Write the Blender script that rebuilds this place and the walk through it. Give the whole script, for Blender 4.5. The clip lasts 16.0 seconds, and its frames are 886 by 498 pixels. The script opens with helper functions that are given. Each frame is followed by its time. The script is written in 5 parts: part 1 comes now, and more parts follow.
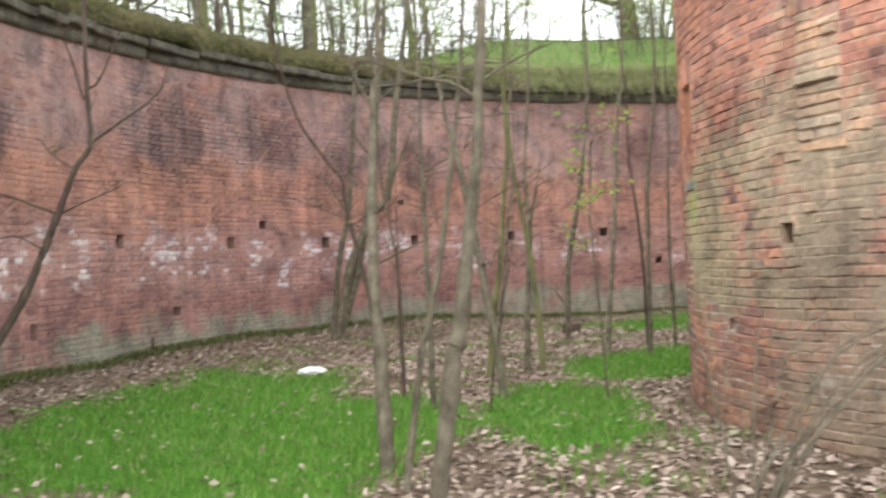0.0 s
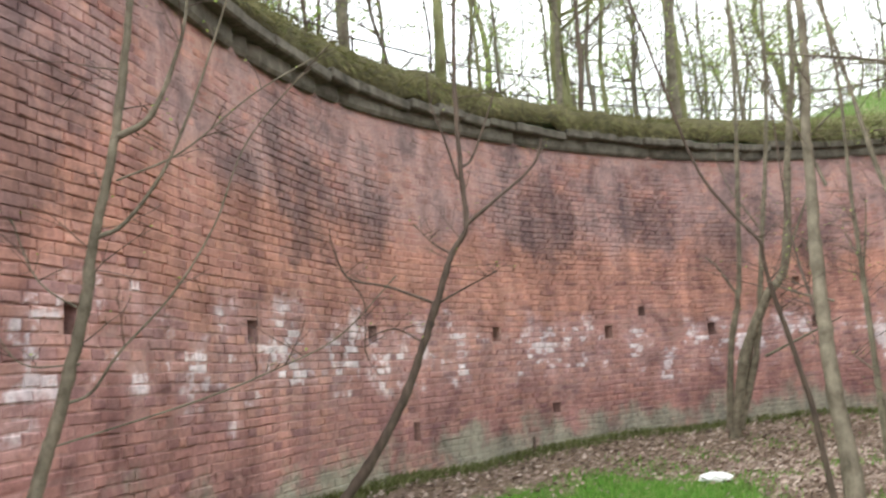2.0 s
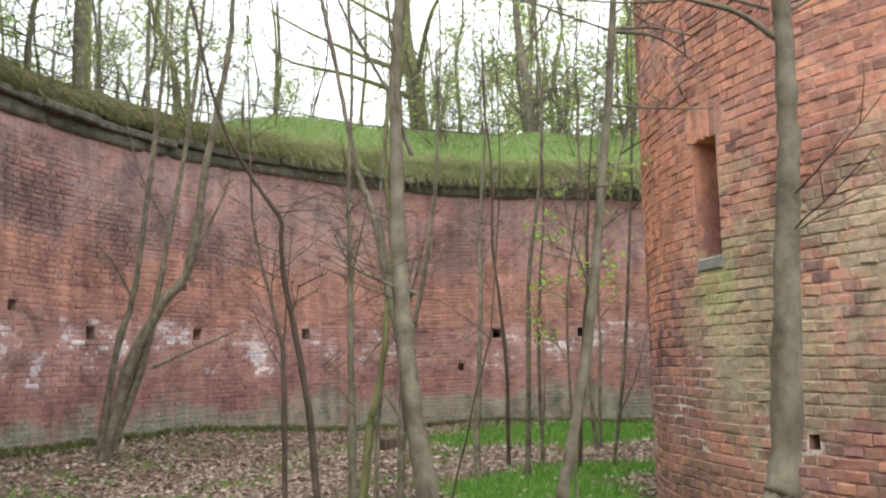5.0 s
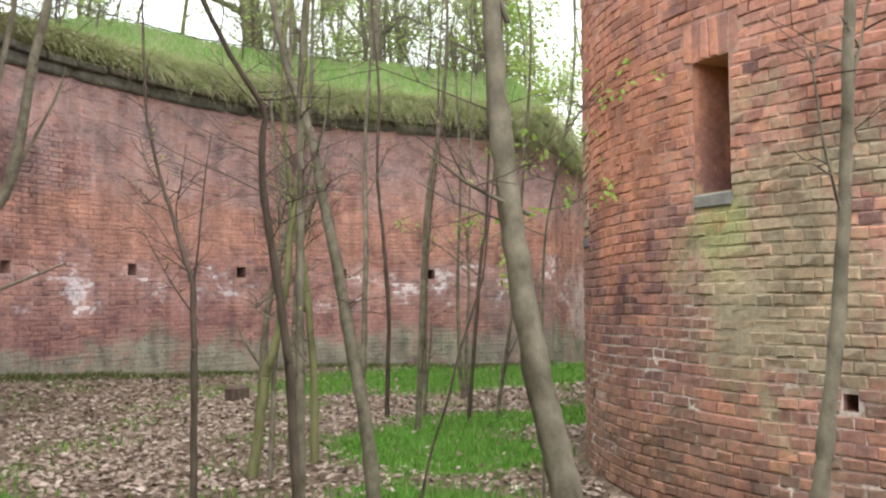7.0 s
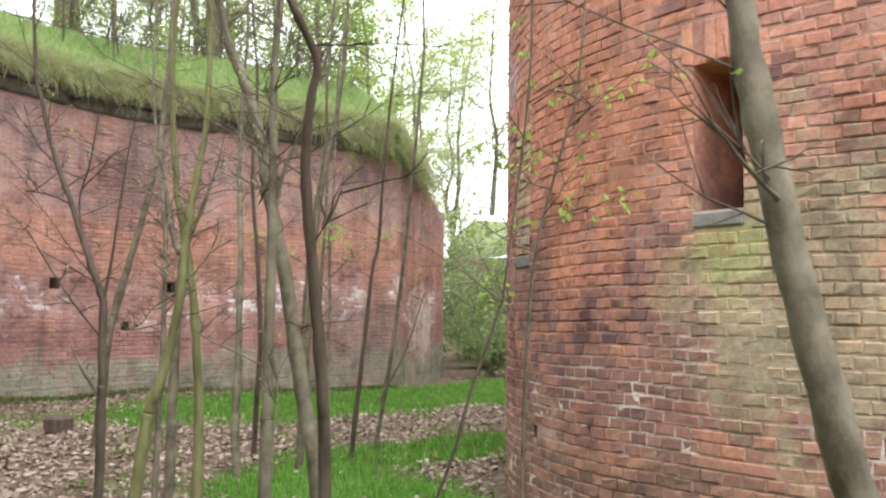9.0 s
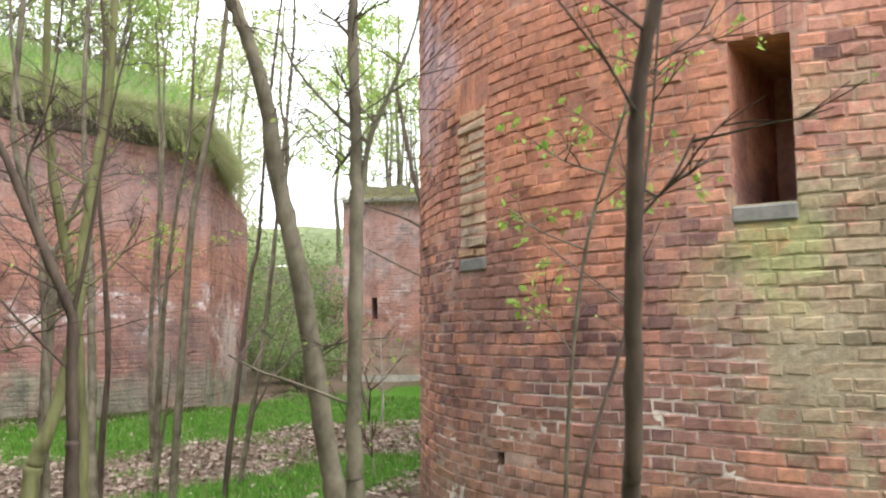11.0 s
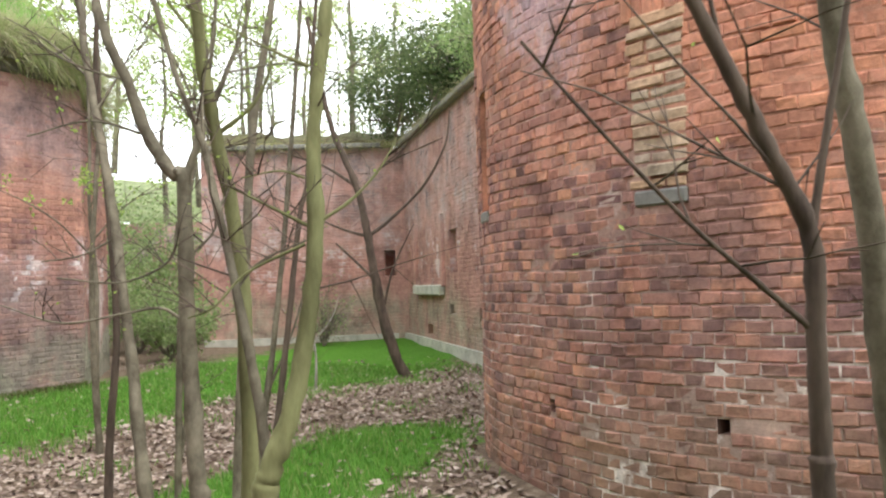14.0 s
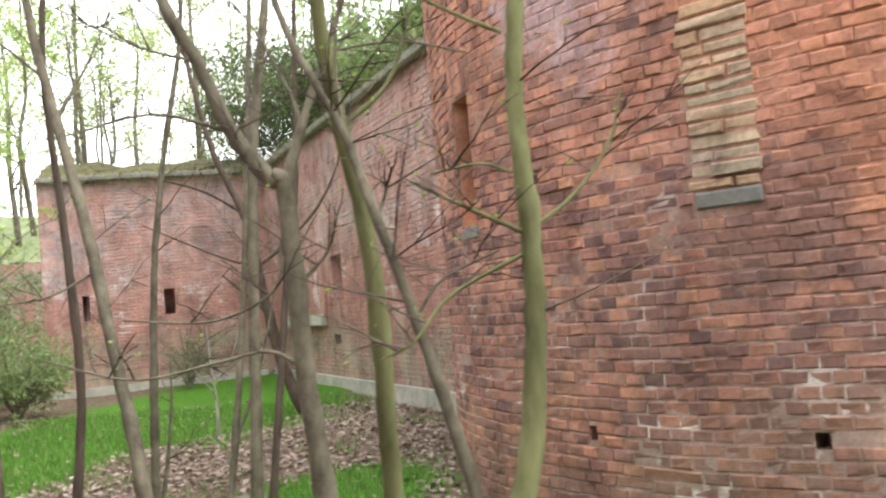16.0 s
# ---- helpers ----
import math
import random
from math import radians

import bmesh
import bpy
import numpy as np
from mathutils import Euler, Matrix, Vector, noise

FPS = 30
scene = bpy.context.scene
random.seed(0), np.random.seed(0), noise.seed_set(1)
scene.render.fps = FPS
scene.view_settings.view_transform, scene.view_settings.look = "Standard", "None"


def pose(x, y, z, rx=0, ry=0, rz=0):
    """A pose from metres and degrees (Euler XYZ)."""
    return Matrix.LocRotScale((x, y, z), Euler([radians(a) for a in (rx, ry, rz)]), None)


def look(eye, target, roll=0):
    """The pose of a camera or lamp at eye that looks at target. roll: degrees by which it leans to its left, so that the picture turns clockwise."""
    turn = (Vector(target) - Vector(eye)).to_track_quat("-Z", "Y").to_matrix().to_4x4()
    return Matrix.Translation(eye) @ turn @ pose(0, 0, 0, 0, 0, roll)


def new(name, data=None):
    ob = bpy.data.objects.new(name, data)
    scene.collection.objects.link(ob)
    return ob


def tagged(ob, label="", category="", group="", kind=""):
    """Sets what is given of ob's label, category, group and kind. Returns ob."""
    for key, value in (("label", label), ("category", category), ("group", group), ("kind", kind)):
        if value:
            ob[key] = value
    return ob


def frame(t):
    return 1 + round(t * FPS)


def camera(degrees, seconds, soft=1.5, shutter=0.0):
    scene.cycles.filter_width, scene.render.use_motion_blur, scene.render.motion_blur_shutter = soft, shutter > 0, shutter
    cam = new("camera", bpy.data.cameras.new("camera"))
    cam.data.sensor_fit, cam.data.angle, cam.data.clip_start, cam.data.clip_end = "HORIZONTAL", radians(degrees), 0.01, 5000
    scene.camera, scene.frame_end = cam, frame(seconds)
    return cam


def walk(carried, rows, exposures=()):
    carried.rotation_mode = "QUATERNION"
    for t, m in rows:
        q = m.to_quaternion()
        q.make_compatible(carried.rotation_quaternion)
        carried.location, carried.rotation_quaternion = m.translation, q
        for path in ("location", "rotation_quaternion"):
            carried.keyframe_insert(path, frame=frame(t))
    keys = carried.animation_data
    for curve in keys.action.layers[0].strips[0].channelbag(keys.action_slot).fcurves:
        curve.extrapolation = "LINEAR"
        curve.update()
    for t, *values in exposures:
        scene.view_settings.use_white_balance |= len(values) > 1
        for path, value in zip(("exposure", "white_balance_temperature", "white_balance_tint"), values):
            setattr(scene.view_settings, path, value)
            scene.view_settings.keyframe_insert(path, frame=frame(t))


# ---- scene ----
# A brick fort ditch in early spring: a long curved escarp wall, a round tower and young trees.
cam = camera(51.9, 16.0, soft=2.2, shutter=0.25)
PATH = [  # seconds, x, y, z, yaw, pitch, roll
    (0.0, -0.094, 4.033, 1.522, 5.16, 0.90, 2.91),
    (0.5, -0.468, 4.417, 1.528, 13.90, -0.81, 2.00),
    (1.0, -0.434, 4.749, 1.522, 24.17, 2.07, 5.44),
    (1.5, -0.461, 5.054, 1.515, 32.91, 4.66, 5.80),
    (2.0, -0.782, 5.246, 1.494, 27.63, 8.24, 4.37),
    (2.5, -1.114, 5.470, 1.488, 19.13, 10.11, 3.50),
    (3.0, -1.352, 5.761, 1.466, 13.08, 10.60, 4.87),
    (3.5, -1.494, 6.026, 1.485, 8.94, 10.17, 3.04),
    (4.0, -1.758, 6.189, 1.472, -1.54, 8.23, 0.51),
    (4.5, -1.944, 6.444, 1.453, -9.17, 7.83, 0.76),
    (7.0, -2.865, 8.411, 1.490, -27.40, 3.24, 0.55),
    (7.5, -2.977, 8.766, 1.504, -32.31, 3.71, -0.30),
    (8.0, -2.957, 9.212, 1.479, -34.80, 2.92, -0.69),
    (8.5, -3.090, 9.540, 1.520, -37.12, 3.47, -0.88),
    (11.0, -3.448, 11.704, 1.551, -56.26, 4.95, 0.72),
    (11.5, -3.492, 12.077, 1.570, -57.96, 4.78, -0.44),
    (12.0, -3.688, 12.534, 1.604, -62.66, 5.37, 3.57),
    (12.5, -3.786, 12.953, 1.516, -63.80, 4.67, 4.05),
    (13.0, -3.845, 13.533, 1.543, -66.79, 4.18, 1.61),
    (13.5, -3.723, 14.100, 1.537, -67.45, 3.59, 1.68),
    (14.0, -3.425, 14.540, 1.540, -70.05, 2.08, 2.07),
    (14.5, -3.421, 14.776, 1.612, -72.17, 1.88, 0.56),
    (15.0, -3.328, 15.216, 1.633, -78.54, 2.69, 1.87),
    (15.5, -3.239, 15.583, 1.613, -82.54, 4.29, 2.34),
    (16.0, -3.077, 16.017, 1.597, -81.53, 3.06, 5.35),
]
walk(cam, [(t, pose(x, y, z, 90 + pitch, roll, yaw)) for t, x, y, z, yaw, pitch, roll in PATH],
     [(0.0, 0.18), (1.0, 0.33), (2.5, 0.2), (3.5, -0.1), (4.5, -0.05), (7.0, 0.17), (8.5, 0.33), (11.5, 0.39), (12.5, 0.37), (14.5, 0.57), (16.0, 0.62)])

# ---- light: a bright overcast sky ----
world = bpy.data.worlds.new("overcast")
scene.world = world
world.use_nodes = True
wn, wl = world.node_tree.nodes, world.node_tree.links
sky = wn.new("ShaderNodeTexSky")
sky.sky_type, sky.sun_disc = "NISHITA", False
sky.sun_elevation, sky.sun_rotation = radians(52), radians(200)
sky.air_density, sky.dust_density, sky.ozone_density = 0.6, 4.0, 0.5
grey = wn.new("ShaderNodeMix")
grey.data_type = "RGBA"
grey.inputs[0].default_value = 0.8
grey.inputs[7].default_value = (12.0, 12.4, 12.6, 1)
wl.new(sky.outputs[0], grey.inputs[6])
wl.new(grey.outputs[2], wn["Background"].inputs[0])
wn["Background"].inputs[1].default_value = 0.24
sun = new("sun", bpy.data.lights.new("sun", "SUN"))
sun.data.energy, sun.data.angle, sun.data.color = 1.5, radians(35), (1.0, 0.97, 0.92)
sun.matrix_basis = look((0, 0, 30), (6, 12, 0))


# ---- materials ----
def nodes_of(name, rough=0.9, spec=0.2):
    mat = bpy.data.materials.new(name)
    mat.use_nodes = True
    b = mat.node_tree.nodes["Principled BSDF"]
    b.inputs["Roughness"].default_value = rough
    b.inputs["Specular IOR Level"].default_value = spec
    return mat, mat.node_tree.nodes, mat.node_tree.links, b


def pos_of(n):
    return n.new("ShaderNodeNewGeometry").outputs["Position"]


def noise_of(n, l, scale, detail=4.0, rough=0.6, vec=None, dist=0.0):
    t = n.new("ShaderNodeTexNoise")
    t.inputs["Scale"].default_value, t.inputs["Detail"].default_value = scale, detail
    t.inputs["Roughness"].default_value, t.inputs["Distortion"].default_value = rough, dist
    l.new(vec if vec else pos_of(n), t.inputs["Vector"])
    return t.outputs["Fac"]


def stretch(n, l, sx, sy, sz):
    m = n.new("ShaderNodeMapping")
    m.inputs["Scale"].default_value = (sx, sy, sz)
    l.new(pos_of(n), m.inputs["Vector"])
    return m.outputs[0]


def ramp(n, l, fac, *stops):
    r = n.new("ShaderNodeValToRGB")
    e = r.color_ramp.elements
    while len(e) < len(stops):
        e.new(0.5)
    for k, (p, c) in zip(e, stops):
        k.position, k.color = p, (*c, 1)
    l.new(fac, r.inputs[0])
    return r.outputs[0]


def calc(n, l, op, a, b=0.0, clamp=False):
    m = n.new("ShaderNodeMath")
    m.operation, m.use_clamp = op, clamp
    for k, v in ((0, a), (1, b)):
        if isinstance(v, (int, float)):
            m.inputs[k].default_value = v
        else:
            l.new(v, m.inputs[k])
    return m.outputs[0]


def remap(n, l, v, a, b, c=0.0, d=1.0):
    m = n.new("ShaderNodeMapRange")
    m.interpolation_type = "SMOOTHSTEP"
    for k, x in zip((1, 2, 3, 4), (a, b, c, d)):
        m.inputs[k].default_value = x
    l.new(v, m.inputs[0])
    return m.outputs[0]


def blend(n, l, fac, a, b, kind="MIX"):
    m = n.new("ShaderNodeMix")
    m.data_type, m.blend_type = "RGBA", kind
    for k, v in ((0, fac), (6, a), (7, b)):
        if isinstance(v, (int, float)):
            m.inputs[k].default_value = v
        elif isinstance(v, tuple):
            m.inputs[k].default_value = (*v, 1)
        else:
            l.new(v, m.inputs[k])
    return m.outputs[2]


def relief(n, l, b, height, strength, dist=0.01):
    k = n.new("ShaderNodeBump")
    k.inputs["Strength"].default_value, k.inputs["Distance"].default_value = strength, dist
    l.new(height, k.inputs["Height"])
    l.new(k.outputs[0], b.inputs["Normal"])


def near(n, l, p, r0, r1):
    """1 within r0 of the place p, 0 beyond r1, with a ragged edge."""
    d = n.new("ShaderNodeVectorMath")
    d.operation = "DISTANCE"
    l.new(pos_of(n), d.inputs[0])
    d.inputs[1].default_value = p
    ragged = calc(n, l, "ADD", d.outputs["Value"], calc(n, l, "MULTIPLY", calc(n, l, "SUBTRACT", noise_of(n, l, 1.9, 8, 0.75), 0.5), 3.6 * r1))
    return remap(n, l, ragged, r0, r1, 1.0, 0.0)


def masonry(name, tones, stains=(), bands=(), mortar=False, single=False, streak=0.35):
    """Old brickwork: tones are the colours of single bricks; bands (by height) and stains (by place) lie over them."""
    mat, n, l, b = nodes_of(name, 0.93, 0.15)
    geo = n.new("ShaderNodeNewGeometry")
    if single:
        pick = n.new("ShaderNodeObjectInfo").outputs["Random"]
    else:
        pick = geo.outputs["Random Per Island"]
    sep = n.new("ShaderNodeSeparateXYZ")
    l.new(geo.outputs["Position"], sep.inputs[0])
    z = sep.outputs["Z"]
    if mortar:
        col = ramp(n, l, noise_of(n, l, 3.0), (0.3, tones[0]), (0.7, tones[1]))
    else:
        col = ramp(n, l, pick, *[(i / (len(tones) - 1), c) for i, c in enumerate(tones)])
    other = calc(n, l, "FRACT", calc(n, l, "MULTIPLY", pick, 37.7))
    rag = calc(n, l, "MULTIPLY", calc(n, l, "SUBTRACT", noise_of(n, l, 0.9, 6, 0.65), 0.5), 2.2)
    zr = calc(n, l, "ADD", z, rag)
    for z0, z1, z2, z3, colour, amount, lo, hi, bricks in bands:
        m = calc(n, l, "MULTIPLY", remap(n, l, zr, z0, z1), remap(n, l, zr, z2, z3, 1.0, 0.0))
        spot = noise_of(n, l, 1.3, 6, 0.7)
        if bricks and not mortar:
            spot = calc(n, l, "ADD", spot, calc(n, l, "MULTIPLY", calc(n, l, "SUBTRACT", other, 0.5), bricks))
        m = calc(n, l, "MULTIPLY", calc(n, l, "MULTIPLY", m, remap(n, l, spot, lo, hi, 0.0 if bricks else 0.2, 1.0)), amount, True)
        col = blend(n, l, m, col, colour)
    for p, r0, r1, colour, amount in stains:
        col = blend(n, l, calc(n, l, "MULTIPLY", near(n, l, p, r0, r1), amount, True), col, colour)
    blotch = noise_of(n, l, 1.7, 9, 0.72, None, 0.6)
    col = blend(n, l, 0.7, col, ramp(n, l, blotch, (0.36, (0.5, 0.48, 0.5)), (0.5, (1.0, 1.0, 1.0)), (0.64, (1.32, 1.3, 1.28))), "MULTIPLY")
    fine = noise_of(n, l, 26.0, 6, 0.7)
    col = blend(n, l, 0.6, col, ramp(n, l, fine, (0.25, (0.5, 0.5, 0.51)), (0.75, (1.4, 1.37, 1.35))), "MULTIPLY")
    run = noise_of(n, l, 1.0, 5, 0.6, stretch(n, l, 5.0, 5.0, 0.5))
    col = blend(n, l, streak, col, ramp(n, l, run, (0.35, (0.55, 0.53, 0.55)), (0.65, (1.2, 1.18, 1.15))), "MULTIPLY")
    l.new(col, b.inputs["Base Color"])
    relief(n, l, b, calc(n, l, "ADD", fine, noise_of(n, l, 90.0, 3)), 0.6, 0.006)
    return mat


def simple(name, dark, light, scale, rough=0.9, bump=0.4, dist=0.01, spec=0.2, detail=6, vec=None):
    mat, n, l, b = nodes_of(name, rough, spec)
    v = stretch(n, l, *vec) if vec else None
    a, c = noise_of(n, l, scale, detail, 0.65, v), noise_of(n, l, scale * 0.17, 4)
    col = ramp(n, l, a, (0.3, dark), (0.7, light))
    col = blend(n, l, 0.5, col, ramp(n, l, c, (0.35, (0.6, 0.6, 0.6)), (0.65, (1.2, 1.2, 1.2))), "MULTIPLY")
    l.new(col, b.inputs["Base Color"])
    relief(n, l, b, a, bump, dist)
    return mat


def island(name, tones, rough=0.8, spec=0.2, through_light=0.0, single=False):
    """Leaves, blades and twigs: each piece takes one of the tones."""
    mat, n, l, b = nodes_of(name, rough, spec)
    pick = n.new("ShaderNodeObjectInfo").outputs["Random"] if single else n.new("ShaderNodeNewGeometry").outputs["Random Per Island"]
    col = ramp(n, l, pick, *[(i / (len(tones) - 1), c) for i, c in enumerate(tones)])
    l.new(col, b.inputs["Base Color"])
    if through_light:
        t = n.new("ShaderNodeBsdfTranslucent")
        l.new(col, t.inputs[0])
        mix = n.new("ShaderNodeMixShader")
        mix.inputs[0].default_value = through_light
        l.new(b.outputs[0], mix.inputs[1])
        l.new(t.outputs[0], mix.inputs[2])
        l.new(mix.outputs[0], n["Material Output"].inputs[0])
    return mat


RED = [(0.220, 0.124, 0.123), (0.329, 0.175, 0.155), (0.384, 0.204, 0.170), (0.421, 0.231, 0.189), (0.349, 0.207, 0.187), (0.458, 0.253, 0.194), (0.276, 0.162, 0.155)]
T_RED = [(0.163, 0.104, 0.104), (0.396, 0.199, 0.165), (0.490, 0.238, 0.183), (0.565, 0.279, 0.200), (0.454, 0.236, 0.198), (0.622, 0.320, 0.211), (0.473, 0.255, 0.200), (0.342, 0.191, 0.170), (0.539, 0.287, 0.216), (0.220, 0.136, 0.132)]
WALL_BANDS = [  # heights, colour, amount, noise threshold, share of single bricks
    (3.1, 3.6, 7.0, 7.5, (0.35, 0.245, 0.235), 0.8, 0.34, 0.58, 0.12),    # weathered grey-pink under the coping
    (3.4, 4.0, 7.0, 7.5, (0.17, 0.135, 0.135), 0.65, 0.53, 0.66, 0.1),     # dark grey weathering
    (2.2, 2.6, 3.2, 3.7, (0.485, 0.257, 0.185), 0.5, 0.35, 0.6, 0.0),    # clean orange belt
    (1.3, 1.55, 2.0, 2.3, (0.892, 0.903, 0.941), 0.95, 0.54, 0.62, 0.17),  # salts on single bricks
    (1.2, 1.5, 2.1, 2.4, (0.485, 0.347, 0.347), 0.5, 0.4, 0.6, 0.0),       # pale bloom round them
    (0.4, 0.7, 1.3, 1.6, (0.291, 0.163, 0.162), 0.55, 0.35, 0.6, 0.0),   # damp
    (-1.0, -0.8, 0.55, 0.95, (0.281, 0.289, 0.230), 0.9, 0.3, 0.5, 0.0),   # algae at the foot
]
WALL_STAINS = [(p, r, 1.9 * r, (0.15, 0.105, 0.105), 0.6) for p, r in (
    ((-6.08, 12.7, 3.6), 0.4), ((-6.2, 14.1, 3.3), 0.25), ((-5.5, 18.1, 3.73), 0.5), ((-4.55, 20.4, 3.9), 0.4), ((-3.67, 21.8, 3.5), 0.35), ((-2.2, 23.5, 3.6), 0.35), ((-5.2, 8.4, 3.3), 0.5), ((3.0, 25.9, 3.7), 0.4))]
WALL_STAINS += [((10.0, 26.1, 1.4), 0.5, 1.0, (0.62, 0.55, 0.53), 0.6), ((7.6, 25.1, 0.95), 0.5, 1.3, (0.22, 0.17, 0.165), 0.6)]
TOWER_STAINS = [
    ((1.4, 12.4, 1.65), 0.5, 1.2, (0.40, 0.37, 0.25), 0.7),
    ((1.35, 12.85, 1.9), 0.1, 0.4, (0.36, 0.40, 0.18), 0.75),
    ((1.9, 10.9, 2.0), 0.5, 1.3, (0.42, 0.38, 0.27), 0.65),
    ((2.4, 10.2, 0.9), 0.9, 1.7, (0.28, 0.23, 0.17), 0.75),
    ((1.7, 14.4, 2.9), 0.7, 1.5, (0.58, 0.245, 0.14), 0.45),
    ((2.7, 15.85, 3.6), 0.3, 0.75, (0.50, 0.40, 0.45), 0.6),
    ((1.93, 14.95, 1.75), 0.15, 0.5, (0.22, 0.14, 0.13), 0.7),
]
TOWER_BANDS = [
    (0.8, 1.1, 2.0, 2.4, (0.30, 0.175, 0.155), 0.6, 0.4, 0.6, 0.12),
    (0.6, 1.0, 2.6, 3.2, (0.17, 0.10, 0.105), 0.85, 0.62, 0.74, 0.42),
    (-1.0, -0.8, 0.45, 1.0, (0.23, 0.18, 0.125), 0.65, 0.32, 0.55, 0.0),
    (0.2, 0.5, 1.2, 1.7, (0.27, 0.165, 0.145), 0.45, 0.35, 0.6, 0.15),
    (2.2, 2.5, 8.0, 9.0, (0.53, 0.245, 0.155), 0.3, 0.35, 0.6, 0.1),
]
WHITE_JOINTS = [(0.1, 0.3, 1.1, 1.7, (0.84, 0.78, 0.74), 0.9, 0.5, 0.58, 0.0), (1.0, 1.4, 5.0, 6.0, (0.60, 0.50, 0.45), 0.7, 0.58, 0.66, 0.0)]
M_WALL = masonry("old_red_brick", RED, WALL_STAINS, WALL_BANDS, streak=0.5)
M_WALL_MORTAR = masonry("old_mortar", ((0.29, 0.175, 0.15), (0.44, 0.28, 0.235)), WALL_STAINS, WALL_BANDS, mortar=True)
M_TOWER = masonry("tower_brick", T_RED, TOWER_STAINS, TOWER_BANDS, streak=0.25)
M_TOWER_ONE = masonry("tower_brick_single", T_RED, TOWER_STAINS, TOWER_BANDS, single=True, streak=0.25)
M_TOWER_MORTAR = masonry("tower_mortar", ((0.29, 0.165, 0.135), (0.46, 0.29, 0.23)), TOWER_STAINS, TOWER_BANDS + WHITE_JOINTS, mortar=True)
M_FAR = masonry("far_brick", [(0.38, 0.21, 0.18), (0.46, 0.26, 0.22), (0.42, 0.24, 0.20)], (), [(2.0, 3.0, 9, 10, (0.44, 0.34, 0.32), 0.7, 0.35, 0.6, 0.0), (1.0, 2.0, 9, 10, (0.64, 0.56, 0.55), 0.75, 0.56, 0.66, 0.15), (2.6, 3.6, 9, 10, (0.20, 0.15, 0.15), 0.75, 0.54, 0.64, 0.1), (-1, -0.5, 0.9, 1.6, (0.33, 0.31, 0.24), 0.8, 0.35, 0.6, 0.0)])
M_YELLOW = masonry("yellow_brick", [(0.53, 0.38, 0.26), (0.42, 0.35, 0.27), (0.56, 0.36, 0.23), (0.48, 0.40, 0.32)], streak=0.2)
M_STONE = simple("grey_stone", (0.16, 0.16, 0.15), (0.30, 0.29, 0.27), 9.0)
M_COPING = simple("dark_coping", (0.05, 0.045, 0.035), (0.17, 0.155, 0.125), 5.0, bump=0.8, dist=0.03)
M_CONCRETE = simple("pale_concrete", (0.36, 0.36, 0.30), (0.58, 0.57, 0.50), 6.0)
M_BARK = simple("grey_green_bark", (0.075, 0.066, 0.046), (0.24, 0.215, 0.16), 11.0, bump=0.9, vec=(1, 1, 0.7))
M_BARK_DARK = simple("dark_bark", (0.055, 0.042, 0.035), (0.15, 0.115, 0.09), 16.0, bump=0.7, vec=(1, 1, 0.25))
M_BARK_MOSS = simple("mossy_bark", (0.10, 0.10, 0.045), (0.24, 0.25, 0.12), 10.0, bump=0.8, vec=(1, 1, 0.3))
M_BARK_PALE = simple("pale_bark", (0.30, 0.28, 0.25), (0.55, 0.52, 0.48), 14.0, bump=0.6, vec=(1, 1, 0.4))
M_SOD = simple("sod", (0.04, 0.036, 0.02), (0.145, 0.135, 0.06), 7.0, bump=1.0, dist=0.05)
M_BANK = simple("bank_turf", (0.10, 0.22, 0.04), (0.25, 0.42, 0.11), 3.5, bump=1.0, dist=0.05)
M_BANK_FAR = simple("rough_bank_turf", (0.13, 0.17, 0.08), (0.30, 0.33, 0.18), 3.5, bump=1.0, dist=0.05)
M_IRON = simple("rusty_iron", (0.06, 0.05, 0.045), (0.13, 0.11, 0.1), 30.0, rough=0.7)


# ---- mesh helpers ----
rng = np.random.default_rng(7)


def mesh_of(name, verts, faces, mat, smooth=False):
    me = bpy.data.meshes.new(name)
    me.from_pydata([tuple(v) for v in verts], [], [tuple(f) for f in faces])
    me.materials.append(mat)
    if smooth:
        me.polygons.foreach_set("use_smooth", [True] * len(me.polygons))
    me.update()
    return me


def quads_of(name, verts, faces, mat, smooth=False):
    """Fast mesh from arrays: verts (n, 3), faces (m, 3 or 4)."""
    verts, faces = np.asarray(verts, np.float32), np.asarray(faces, np.int32)
    me = bpy.data.meshes.new(name)
    m, k = faces.shape
    me.vertices.add(len(verts))
    me.vertices.foreach_set("co", verts.ravel())
    me.loops.add(m * k)
    me.loops.foreach_set("vertex_index", faces.ravel())
    me.polygons.add(m)
    me.polygons.foreach_set("loop_start", np.arange(0, m * k, k, dtype=np.int32))
    me.polygons.foreach_set("use_smooth", [smooth] * m)
    me.materials.append(mat)
    me.update(calc_edges=True)
    me.validate()
    return me


def child(name, me, parent, label=""):
    ob = new(name, me)
    ob.parent = parent
    return tagged(ob, label)


def part(name, bm, material, parent, label=""):
    me = bpy.data.meshes.new(name)
    bm.to_mesh(me)
    bm.free()
    me.materials.append(material)
    return child(name, me, parent, label)


def boxes(name, specs, mat, bevel=0.01):
    """One mesh of bevelled boxes: (centre, size, turn about z in degrees)."""
    bm = bmesh.new()
    for c, s, turn in specs:
        r = bmesh.ops.create_cube(bm, size=1.0, matrix=pose(*c, 0, 0, turn) @ Matrix.Diagonal((*s, 1)))
        if bevel:
            bmesh.ops.bevel(bm, geom=list({e for v in r["verts"] for e in v.link_edges}), offset=bevel, segments=1, affect="EDGES")
    me = bpy.data.meshes.new(name)
    bm.to_mesh(me)
    bm.free()
    me.materials.append(mat)
    return me


